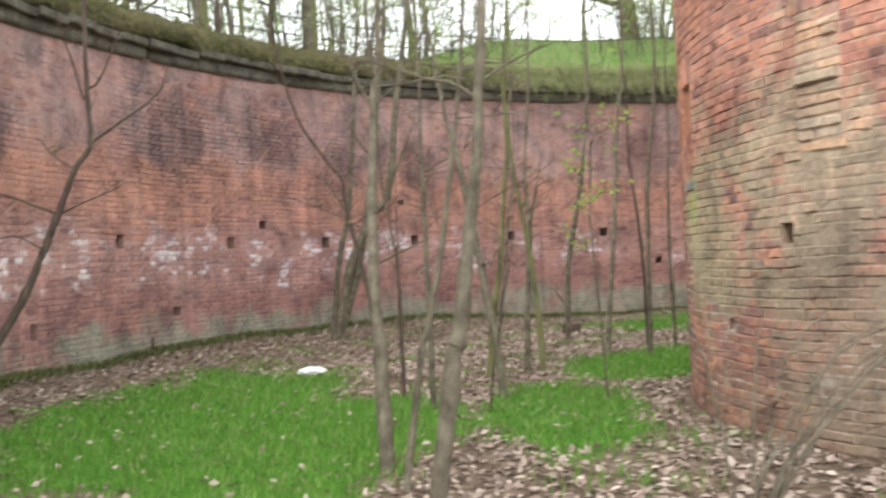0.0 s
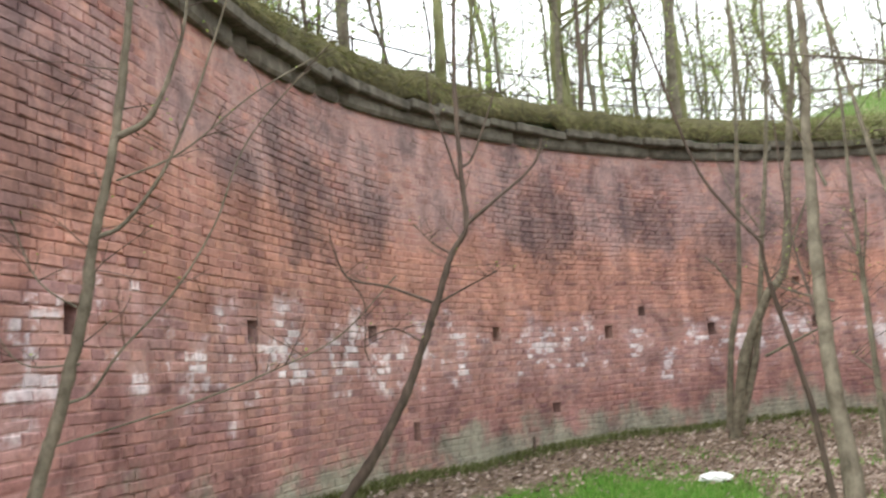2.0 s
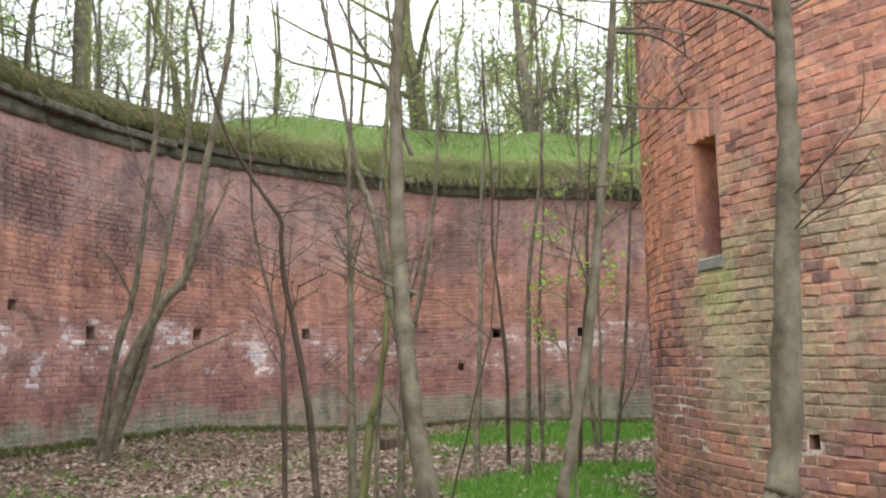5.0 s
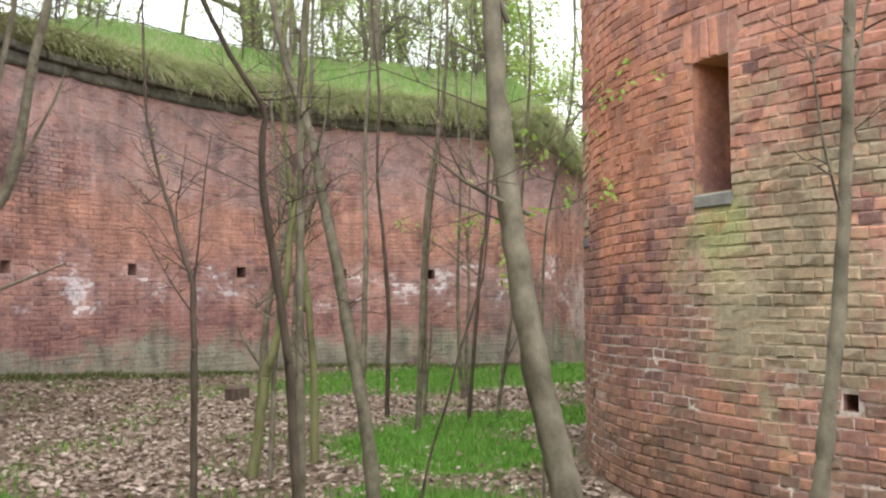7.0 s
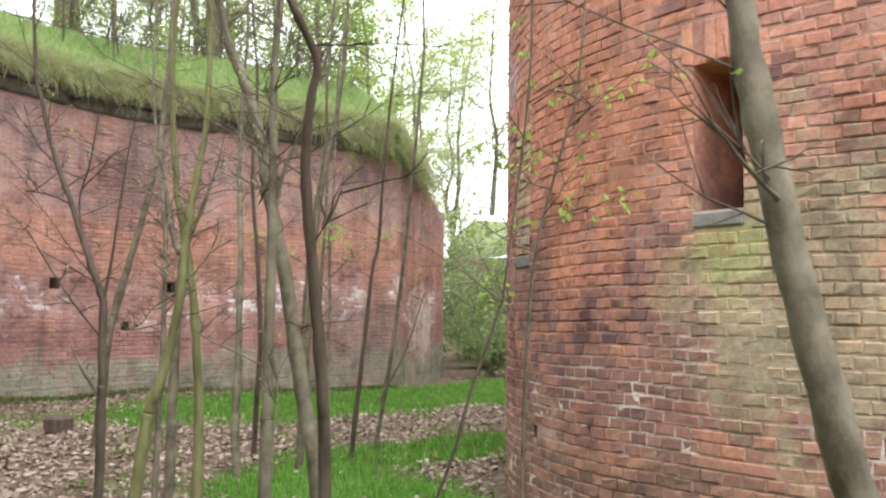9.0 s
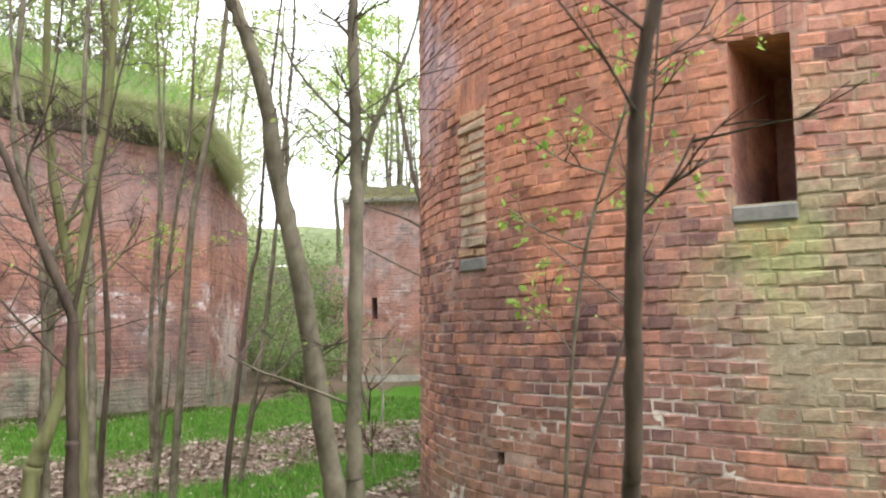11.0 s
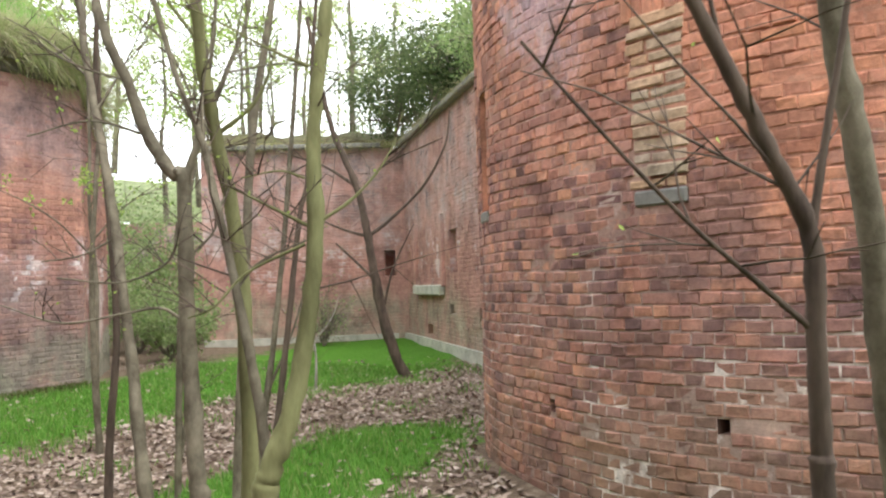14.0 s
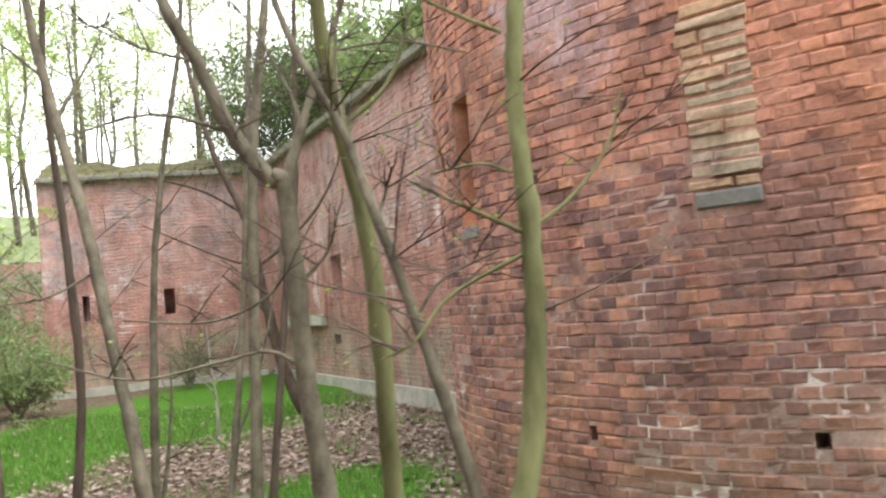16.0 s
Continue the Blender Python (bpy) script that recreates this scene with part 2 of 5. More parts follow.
class Line:
    """A smooth plan line through corner points, measured in metres along it. side: +1 if the face looks to the left of its run."""

    def __init__(self, pts, side=1, straight=False):
        p = np.array(pts, float)
        if straight:
            q = [p[0]]
            for a, b in zip(p[:-1], p[1:]):
                k = max(2, int(np.hypot(*(b - a)) / 0.1))
                q += [a + (b - a) * i / k for i in range(1, k + 1)]
            q = np.array(q)
        else:
            e = np.vstack([2 * p[0] - p[1], p, 2 * p[-1] - p[-2]])
            q = []
            for i in range(1, len(e) - 2):
                for u in np.linspace(0, 1, 30, endpoint=False):
                    a, b, c, d = e[i - 1:i + 3]
                    q.append(0.5 * ((2 * b) + (c - a) * u + (2 * a - 5 * b + 4 * c - d) * u * u + (3 * b - a - 3 * c + d) * u ** 3))
            q = np.array(q + [p[-1]])
        self.q, self.side = q, side
        self.s = np.concatenate([[0], np.cumsum(np.hypot(*np.diff(q, axis=0).T))])
        self.length = self.s[-1]
        t = np.gradient(q, axis=0)
        t /= np.hypot(*t.T)[:, None]
        self.n = np.stack([-t[:, 1], t[:, 0]], 1) * side

    def at(self, s, out=0.0):
        s = np.asarray(s, float)
        x, y = np.interp(s, self.s, self.q[:, 0]), np.interp(s, self.s, self.q[:, 1])
        nx, ny = np.interp(s, self.s, self.n[:, 0]), np.interp(s, self.s, self.n[:, 1])
        k = np.hypot(nx, ny)
        return np.stack([x + out * nx / k, y + out * ny / k], -1)

    def nearest(self, x, y):
        return float(self.s[np.argmin(np.hypot(self.q[:, 0] - x, self.q[:, 1] - y))])


def place(line, s, z, out, batter=0.0):
    """Points on a line's face: s, z and out are arrays; the face leans back by batter for each metre up."""
    xy = line.at(s)
    n = (line.at(s, 1.0) - xy)
    o = np.asarray(out) - batter * np.asarray(z)
    return np.concatenate([xy + n * o[:, None], np.asarray(z, float)[:, None]], 1)


def joint_depth(s, z):
    """How deep the mortar lies behind the brick faces: flush in places, washed out in others."""
    w = np.sin(2.3 * s + 1.1 * z) + np.sin(3.9 * z - 1.3 * s + 1.0) + np.sin(5.3 * s + 4.1 * z + 2.0) + 0.8 * np.sin(9.7 * s - 7.9 * z)
    return -0.0068 + 0.0017 * w


def core(name, line, s0, s1, z0, z1, holes, mat, thick, batter=0.0, step=0.35, zstep=0.5, hole_mat=None, top=None, depth=None):
    """The body of a wall behind its bricks, with real openings: holes are (s, z, width, height, depth, splay)."""
    ss = set(np.round(np.arange(s0, s1, step), 4)) | {round(s1, 4)}
    zz = set(np.round(np.arange(z0, z1, zstep), 4)) | {round(z1, 4)}
    for h in holes:
        ss |= {round(h[0] - h[2] / 2, 4), round(h[0] + h[2] / 2, 4)}
        zz |= {round(h[1] - h[3] / 2, 4), round(h[1] + h[3] / 2, 4)}
    ss, zz = np.array(sorted(ss)), np.array(sorted(zz))
    S, Z = np.meshgrid(ss, zz, indexing="ij")
    if top:
        Z = np.where(Z > 3.6, 3.6 + (Z - 3.6) * (top(S) - 3.6) / (z1 - 3.6), Z)
    a, b = len(ss), len(zz)
    front = place(line, S.ravel(), Z.ravel(), (depth or joint_depth)(S.ravel(), Z.ravel()), batter)
    back = place(line, S.ravel(), Z.ravel(), np.full(S.size, -thick), 0.0)
    verts = [*front, *back]
    faces = []
    for i in range(a - 1):
        for j in range(b - 1):
            k = i * b + j
            sm, zm = (ss[i] + ss[i + 1]) / 2, (zz[j] + zz[j + 1]) / 2
            if not any(abs(sm - h[0]) < h[2] / 2 and abs(zm - h[1]) < h[3] / 2 for h in holes):
                faces.append((k, k + b, k + b + 1, k + 1))
            if thick > 0.1:
                m = k + a * b
                faces.append((m, m + 1, m + b + 1, m + b))
    if thick > 0.1:
        for i in range(a - 1):
            k = i * b + b - 1
            faces.append((k, k + b, k + b + a * b, k + a * b))
        for j in range(b - 1):
            for i in (0, a - 1):
                k = i * b + j
                faces.append((k, k + 1, k + 1 + a * b, k + a * b))
    me = mesh_of(name, verts, faces, mat)
    hv, hf = [], []
    for s, z, w, h, depth, splay in holes:
        k = len(hv)
        sl, zl = np.array([-1, 1, 1, -1]) * w / 2, np.array([-1, -1, 1, 1]) * h / 2
        hv += [*place(line, s + sl, z + zl, np.full(4, -0.012), batter)]
        hv += [*place(line, s + sl * splay, z + zl * (1 if splay == 1 else 0.92), np.full(4, -depth), 0.0)]
        hf += [(k, k + 1, k + 5, k + 4), (k + 1, k + 2, k + 6, k + 5), (k + 2, k + 3, k + 7, k + 6), (k + 3, k, k + 4, k + 7), (k + 4, k + 5, k + 6, k + 7)]
    return me, (mesh_of(name + "_recess", hv, hf, hole_mat or mat) if hv else None)


def wave(s, z):
    """How far the old courses sag and rise."""
    return 0.006 * np.sin(1.7 * s + 0.9 * z) + 0.004 * np.sin(4.1 * s + 2.0 * z)


def courses(line, s0, s1, z0, z1, pitch, course, holes, bond, seed, drop=0.012):
    """The bricks of a face: rows of s0, s1, z0, z1 for each brick, cut at the openings."""
    g = np.random.default_rng(seed)
    out = []
    for k in range(int((z1 - z0) / course)):
        za, zb = z0 + k * course, z0 + (k + 1) * course
        w = pitch * (2 if bond == "cross" and k % 2 else 1)
        edges = s0 - w + (0.5 * pitch if k % 2 else 0.0) + np.arange(int((s1 - s0) / w) + 3) * w + g.normal(0, 0.009, int((s1 - s0) / w) + 3)
        if bond == "header":
            edges = edges[g.random(len(edges)) > 0.05]
        for a, b in zip(edges[:-1], edges[1:]):
            a, b = max(a, s0), min(b, s1)
            for h in holes:
                if zb > h[1] - h[3] / 2 + 0.02 and za < h[1] + h[3] / 2 - 0.02:
                    l, r = h[0] - h[2] / 2, h[0] + h[2] / 2
                    if a >= l and b <= r:
                        a = b
                    elif a < l < b:
                        b = l
                    elif a < r < b:
                        a = r
            if b - a > 0.045:
                out.append((a, b, za, zb))
    return np.array(out)


def brick_mesh(name, line, rows, mat, joint=0.011, batter=0.0, seed=1, proud=0.006, round_edge=0.009):
    """All bricks of rows in one mesh, each a block of its own with a worn, slightly rounded front."""
    g = np.random.default_rng(seed)
    n = len(rows)
    a, b, za, zb = rows.T
    j = joint / 2
    jit = lambda k: g.normal(0, 0.0028, (n, k))
    S = np.stack([a + j, b - j, b - j, a + j], 1) + jit(4)
    Z = np.stack([za + j, za + j, zb - j, zb - j], 1) + jit(4)
    Z = Z + wave(S, Z)
    o = np.maximum(g.normal(0, proud, n), -0.0025)[:, None]
    e = round_edge
    ds, dz = np.array([e, -e, -e, e]), np.array([e, e, -e, -e])
    rings = [(S, Z, np.full((n, 4), -0.05)), (S, Z, o - 0.0045 + jit(4)*0.6), (S + ds, Z + dz, o + jit(4))]
    V = np.stack([place(line, r[0].ravel(), r[1].ravel(), np.broadcast_to(r[2], (n, 4)).ravel(), batter).reshape(n, 4, 3) for r in rings], 1).reshape(n * 12, 3)
    f = [(i + 4 * q, (i + 1) % 4 + 4 * q, (i + 1) % 4 + 4 * q + 4, i + 4 * q + 4) for q in (0, 1) for i in range(4)] + [(8, 9, 10, 11)]
    F = (np.array(f)[None] + 12 * np.arange(n)[:, None, None]).reshape(-1, 4)
    return quads_of(name, V, F, mat)


# ---- plan ----
WALL = Line([(-4.6, -9), (-4.8, 0), (-4.9, 4.5), (-5.0, 7), (-5.3, 9.13), (-5.95, 11.6), (-6.25, 14.08), (-5.95, 16.83), (-5.12, 19.33), (-3.94, 21.5),
             (-2.41, 23.34), (-0.38, 24.86), (1.79, 25.87), (3.85, 25.85), (5.65, 25.4), (8.4, 25.0)], side=-1)
TC, TR = (5.757, 12.993), 4.255


def top_at(s):
    """Height of the wall's top, which climbs, then falls a little along its run."""
    return np.interp(s, [WALL.nearest(-6, 12), WALL.nearest(-6.1, 16), WALL.nearest(-5, 19.3), WALL.nearest(-1, 24.4), WALL.nearest(1.5, 25.8), WALL.nearest(4.2, 25.8), WALL.length], [4.74, 5.0, 5.15, 5.34, 5.34, 5.2, 5.05])


WALL_TOP = 5.34


def ring(a0, a1, r=TR, c=TC, k=90):
    return [(c[0] + r * math.cos(radians(a0 + (a1 - a0) * i / k)), c[1] + r * math.sin(radians(a0 + (a1 - a0) * i / k))) for i in range(k + 1)]


TOWER = Line(ring(70, 270), side=-1)


def arc(deg):
    return radians(deg - 70) * TR


def wall_gap(x, y):
    """Distance from the curved wall's face."""
    return np.min(np.hypot(WALL.q[:, 0][None] - np.atleast_1d(x)[:, None], WALL.q[:, 1][None] - np.atleast_1d(y)[:, None]), 1)


def ground_z(x, y):
    x, y = np.asarray(x, float), np.asarray(y, float)
    d = wall_gap(x.ravel(), y.ravel()).reshape(x.shape)
    bank = np.interp(x, [-3, 2], [0.42, 0.12]) * np.clip(1 - d / 2.4, 0, 1) ** 1.5
    far = 0.14 * np.clip((x - 8) / 10, 0, 1)
    bump = 0.05 * np.sin(x * 0.9 + 1.3) * np.sin(y * 0.7) + 0.025 * np.sin(x * 2.3) * np.cos(y * 1.9 + 0.6)
    return np.maximum(bank, far) + bump


# ---- ground ----
xs = np.concatenate([[-900, -300, -100, -40], np.arange(-16, 40.01, 0.3), [60, 120, 350, 900]])
ys = np.concatenate([[-900, -300, -100, -40], np.arange(-12, 44.01, 0.3), [60, 120, 350, 900]])
X, Y = np.meshgrid(xs, ys, indexing="ij")
gz = ground_z(X, Y)
gv = np.stack([X, Y, gz], -1).reshape(-1, 3)
gi = np.arange(len(xs) * len(ys)).reshape(len(xs), len(ys))
gf = np.stack([gi[:-1, :-1], gi[1:, :-1], gi[1:, 1:], gi[:-1, 1:]], -1).reshape(-1, 4)
GRASSY = [((-3.7, 13.6), 1.5, 3.6), ((-2.2, 10.4), 1.0, 1.4), ((-1.9, 12.6), 1.3, 2.0), ((0.2, 13.2), 0.8, 2.4), ((1.4, 16.8), 1.1, 1.5), ((3.3, 18.2), 1.8, 0.9), ((6.4, 23.5), 5.0, 1.9), ((13.2, 22.8), 6.2, 3.0), ((4.7, 18.2), 1.2, 0.9)]


def grass_amount(x, y):
    g = np.zeros_like(np.asarray(x, float))
    for (cx, cy), rx, ry in GRASSY:
        g = np.maximum(g, 1.25 - np.hypot((x - cx) / rx, (y - cy) / ry))
    return g + 0.18 * np.sin(x * 2.1 + y * 1.3) * np.sin(y * 2.7 - x * 0.8)


def turf():
    mat, n, l, b = nodes_of("litter_and_turf", 0.95, 0.1)
    soil = ramp(n, l, noise_of(n, l, 9.0, 8, 0.75), (0.3, (0.06, 0.042, 0.03)), (0.5, (0.15, 0.11, 0.08)), (0.72, (0.30, 0.24, 0.18)))
    green = ramp(n, l, noise_of(n, l, 14.0, 6, 0.7), (0.3, (0.035, 0.10, 0.012)), (0.7, (0.11, 0.26, 0.03)))
    grow = None
    for (cx, cy), rx, ry in GRASSY:
        m = n.new("ShaderNodeMapping")
        m.vector_type = "POINT"
        m.inputs["Location"].default_value = (-cx / rx, -cy / ry, 0)
        m.inputs["Scale"].default_value = (1 / rx, 1 / ry, 0)
        l.new(pos_of(n), m.inputs[0])
        d = n.new("ShaderNodeVectorMath")
        d.operation = "LENGTH"
        l.new(m.outputs[0], d.inputs[0])
        v = calc(n, l, "SUBTRACT", 1.1, d.outputs["Value"])
        grow = v if grow is None else calc(n, l, "MAXIMUM", grow, v)
    rag = calc(n, l, "ADD", grow, calc(n, l, "MULTIPLY", calc(n, l, "SUBTRACT", noise_of(n, l, 1.6, 6, 0.7), 0.5), 1.3))
    col = blend(n, l, remap(n, l, rag, -0.05, 0.3), soil, green)
    l.new(col, b.inputs["Base Color"])
    relief(n, l, b, noise_of(n, l, 22.0, 6, 0.7), 1.0, 0.04)
    return mat


ground = tagged(new("ground", quads_of("ground", gv, gf, turf(), True)), "leaf-littered ditch floor with patches of fresh green grass", "ground", kind="structure")

# ---- the long curved wall ----
hole_s = [WALL.nearest(*p) for p in ((-5.0, 6.7), (-5.3, 9.13), (-5.95, 11.6), (-6.25, 14.08), (-5.95, 16.83), (-5.12, 19.33), (-3.94, 21.53), (-2.41, 23.34), (-0.38, 24.86), (1.79, 25.87), (3.85, 25.85), (5.65, 25.35))]
WALL_HOLES = [(s, 2.06 + 0.02 * math.sin(5 * i), 0.19, 0.2, 0.9, 1) for i, s in enumerate(hole_s)]
WALL_HOLES += [(WALL.nearest(-4.76, 20.1), 2.38, 0.16, 0.15, 0.3, 1), (WALL.nearest(-2.6, 23.1), 2.85, 0.16, 0.12, 0.3, 1),
               (WALL.nearest(-6.2, 14.9), 0.92, 0.14, 0.22, 0.3, 1), (WALL.nearest(-5.6, 18.0), 0.98, 0.18, 0.14, 0.3, 1), (WALL.nearest(3.1, 26.25), 1.35, 0.14, 0.16, 0.3, 1)]
wall_west = new("wall_west")
tagged(wall_west, "long curved red brick wall, weathered grey above and mossy at its foot", "wall", kind="structure")
ERODED = [(WALL.nearest(p[0], p[1]), p[2], 1.8 * r) for p, r, *_ in WALL_STAINS[:8]]


def wall_depth(s, z):
    """Smeared flush under the coping, washed out in the eroded patches."""
    d = joint_depth(s, z)
    up = np.clip((z - 3.0 - 60 * (d + 0.0068)) / 0.4, 0, 1)
    d = d * (1 - up) + up * (-0.0005 + 0.35 * (d + 0.0068))
    for a, b, r in ERODED:
        k = np.clip(1.5 - np.hypot((s - a) / 1.7, z - b) / r + 90 * (joint_depth(1.7 * s, z) + 0.0068), 0, 1)
        d = d * (1 - k) - 0.016 * k
    return d


me, rec = core("wall_core", WALL, 0, WALL.length, -0.4, WALL_TOP, WALL_HOLES, M_WALL_MORTAR, 1.2, top=top_at, step=0.15, zstep=0.12, depth=wall_depth)
child("core", me, wall_west)
child("putlog_hole", rec, wall_west)
wall_rows = courses(WALL, WALL.nearest(-4.9, 4.5), WALL.length, 0.05, WALL_TOP, 0.15, 0.0786, WALL_HOLES, "cross", 3)
wall_rows = wall_rows[wall_rows[:, 3] < top_at(wall_rows[:, 0]) - 0.02]

# the coping: a dark oversailing course of slabs, then sod
coping = new("coping")
tagged(coping, "dark oversailing stone coping along the wall top", "coping", kind="structure")
cs = np.arange(0, WALL.length, 0.62)
for i, s in enumerate(cs[int(WALL.nearest(-4.9, 4.0) / 0.62):]):
    p, q = WALL.at(s + 0.31), WALL.at(s + 0.41)
    turn = math.degrees(math.atan2(*(q - p)[::-1]))
    c = WALL.at(s + 0.31, -0.12 + rng.normal(0, 0.035))
    me = boxes("slab", [((0, 0, 0), (0.605, 0.62 + rng.normal(0, 0.02), 0.13), 0)], M_COPING, 0.02)
    ob = child("slab", me, coping)
    ob.matrix_basis = pose(*c, top_at(s) + 0.07 + rng.normal(0, 0.016), rng.normal(0, 2.0), rng.normal(0, 0.7), turn)
cs2 = np.arange(0, WALL.length, 0.13)
worn = np.where(rng.random(len(cs2)) < 0.12, 0.06, 0.0) + np.abs(rng.normal(0, 0.01, len(cs2)))
V = np.concatenate([np.concatenate([WALL.at(cs2) + (WALL.at(cs2, 1.0) - WALL.at(cs2)) * (o - worn * (o > 0))[:, None], (top_at(cs2) + dz + 0.5 * worn * (dz < -0.1))[:, None]], 1) for o, dz in ((-0.2, -0.19), (0.06, -0.19), (0.085, -0.15), (0.085, 0.0), (-0.2, 0.0))])
ci = np.arange(5 * len(cs2)).reshape(5, -1)
me = quads_of("corbel", V, np.stack([ci[:-1, :-1], ci[:-1, 1:], ci[1:, 1:], ci[1:, :-1]], -1).reshape(-1, 4), M_COPING)
child("corbel", me, coping)


def strip(name, line, prof, mat, s0, s1, step=0.4, wob=0.06, label="", category="", seed=3):
    """A long bank: prof gives (out, z) from the wall outwards; the rows wobble."""
    g = np.random.default_rng(seed)
    ss = np.arange(s0, s1 + step, step)
    v = []
    for o, z in prof:
        w = g.normal(0, wob, len(ss))
        w = np.convolve(w, [0.25, 0.5, 0.25], "same")
        xy = line.at(ss, o)
        v.append(np.concatenate([xy + g.normal(0, wob * 0.4, xy.shape), (z + w * 1.4 + (top_at(ss) - WALL_TOP if line is WALL else 0))[:, None]], 1))
    V = np.concatenate(v)
    i = np.arange(len(prof) * len(ss)).reshape(len(prof), len(ss))
    F = np.stack([i[:-1, :-1], i[1:, :-1], i[1:, 1:], i[:-1, 1:]], -1).reshape(-1, 4)
    return tagged(new(name, quads_of(name, V, F, mat, True)), label, category, kind="structure")


sod = strip("sod", WALL, [(0.1, WALL_TOP + 0.1), (0.16, WALL_TOP + 0.18), (0.1, WALL_TOP + 0.42), (-0.15, WALL_TOP + 0.62), (-0.6, WALL_TOP + 0.74), (-1.2, WALL_TOP + 0.82), (-2.2, WALL_TOP + 0.8)],
            M_SOD, 0, WALL.length, 0.25, 0.05, "overhanging mossy sod on the wall top", "bank")
bank = strip("grass_bank", WALL, [(-1.0, WALL_TOP + 0.5), (-1.6, WALL_TOP + 0.7), (-3.0, WALL_TOP + 0.9), (-5, WALL_TOP + 0.9), (-9, WALL_TOP + 0.7), (-20, WALL_TOP + 0.2), (-60, WALL_TOP - 1)],
             M_BANK, 0, WALL.length, 0.5, 0.06, "grassy earth bank behind the wall", "bank", 5)
# the rounded grass hump over the far stretch of the wall
hs0, hs1 = WALL.nearest(-3.0, 22.8), WALL.length
hump_prof = [(0.0, 0.25), (-0.4, 0.7), (-1.0, 1.1), (-1.8, 1.5), (-3.0, 1.75), (-4.5, 1.75), (-7, 0.9), (-9, 0.3)]
ss = np.arange(hs0, hs1 + 0.3, 0.3)
V = []
for o, z in hump_prof:
    k = np.clip((ss - hs0) / 5, 0, 1)
    k = k * k * (3 - 2 * k)
    V.append(np.concatenate([WALL.at(ss, o) + rng.normal(0, 0.02, (len(ss), 2)), (top_at(ss) + 0.3 + (z - 0.2) * k + rng.normal(0, 0.025, len(ss)))[:, None]], 1))
i = np.arange(len(hump_prof) * len(ss)).reshape(len(hump_prof), len(ss))
hump = tagged(new("grass_hump", quads_of("grass_hump", np.concatenate(V), np.stack([i[:-1, :-1], i[1:, :-1], i[1:, 1:], i[:-1, 1:]], -1).reshape(-1, 4), M_BANK, True)),
              "rounded hump of green grass above the wall", "bank", kind="structure")

# ---- walls beyond ----
def plain_wall(name, pts, z0, z1, holes, mat, label, thick=0.8, side=-1, top=None):
    line = Line(pts, side, straight=True)
    w = tagged(new(name), label, "wall", kind="structure")
    me, rec = core("core", line, 0, line.length, z0, z1, holes, mat, thick, top=top)
    child("core", me, w)
    if rec:
        child("embrasure", rec, w)
    return w, line


RETURN = [(8.4, 25.0), (11.6, 27.2), (14.6, 33.0)]


def return_top(s):
    """The broken top of the return, falling away from the corner."""
    return np.interp(s, [0, 1.2, 3.6, 8], [5.05, 4.8, 4.15, 4.0])


wall_return, _ = plain_wall("wall_return", RETURN, -0.3, 5.05, [], M_WALL_MORTAR, "end of the long brick wall turning away", top=return_top)
FAR_TOP = 5.0
FAR = [(15.82, 27.85), (17.95, 23.27)]
FAR_HOLES = [(0.84, 2.1, 0.24, 0.6, 0.8, 0.8), (2.7, 2.1, 0.24, 0.6, 0.8, 0.8), (4.65, 2.07, 0.28, 0.66, 0.8, 0.8)]
wall_far, FAR_L = plain_wall("wall_far", FAR, -0.3, FAR_TOP, FAR_HOLES, M_FAR, "far brick wall with small embrasures", side=-1)
SIDE = [(17.95, 23.27), (11.22, 19.01), (7.34, 16.57)]
SIDE_HOLES = [(5.28, 2.15, 0.62, 0.85, 0.8, 0.7), (0.4, 2.0, 0.5, 0.65, 0.8, 0.7), (5.0, 1.0, 0.35, 0.2, 0.4, 1), (2.8, 0.5, 0.5, 0.22, 0.4, 1), (7.3, 0.95, 0.3, 0.25, 0.4, 1)]
wall_side, SIDE_L = plain_wall("wall_side", SIDE, -0.3, FAR_TOP, SIDE_HOLES, M_FAR, "brick flank wall with embrasures and a blocked window", side=-1)
wall_end, END_L = plain_wall("wall_end", [(22.43, 39.47), (26.34, 32.69), (29.20, 26.85)], -0.3, 4.1, [], M_FAR, "low distant brick wall behind shrubs", side=-1)
wall_back, _ = plain_wall("wall_back", [(15.82, 27.85), (22.94, 30.98)], -0.3, FAR_TOP, [], M_FAR, "return of the far brick wall", side=1)
wall_south, _ = plain_wall("wall_south", [(8.6, 10.5), (15.0, 4.0), (17.0, -10.0)], -0.3, FAR_TOP, [], M_FAR, "plain brick flank wall", side=-1)


post = boxes("corner", [((18.29, 23.15, 2.35), (0.6, 0.6, 5.4), 24)], M_FAR, 0.01)
child("corner", post, wall_far)


def joined_bricks(wall, line, z0, z1, holes, seed, pitch=0.15, course=0.0786, mat=None, top=None):
    rows = courses(line, 0, line.length, z0, z1, pitch, course, holes, "cross", seed)
    if top:
        rows = rows[rows[:, 3] < top(rows[:, 0]) - 0.02]
    ob = child("brickwork", brick_mesh("brickwork", line, rows, mat or M_FAR, seed=seed), wall)
    tagged(ob, "weathered red bricks", kind="stuff")


joined_bricks(wall_far, FAR_L, 0.4, FAR_TOP, FAR_HOLES, 11)
joined_bricks(wall_side, SIDE_L, 0.3, FAR_TOP, SIDE_HOLES, 12)
joined_bricks(wall_return, Line(RETURN, -1, straight=True), 0.3, 5.05, [], 13, mat=M_WALL, top=return_top)

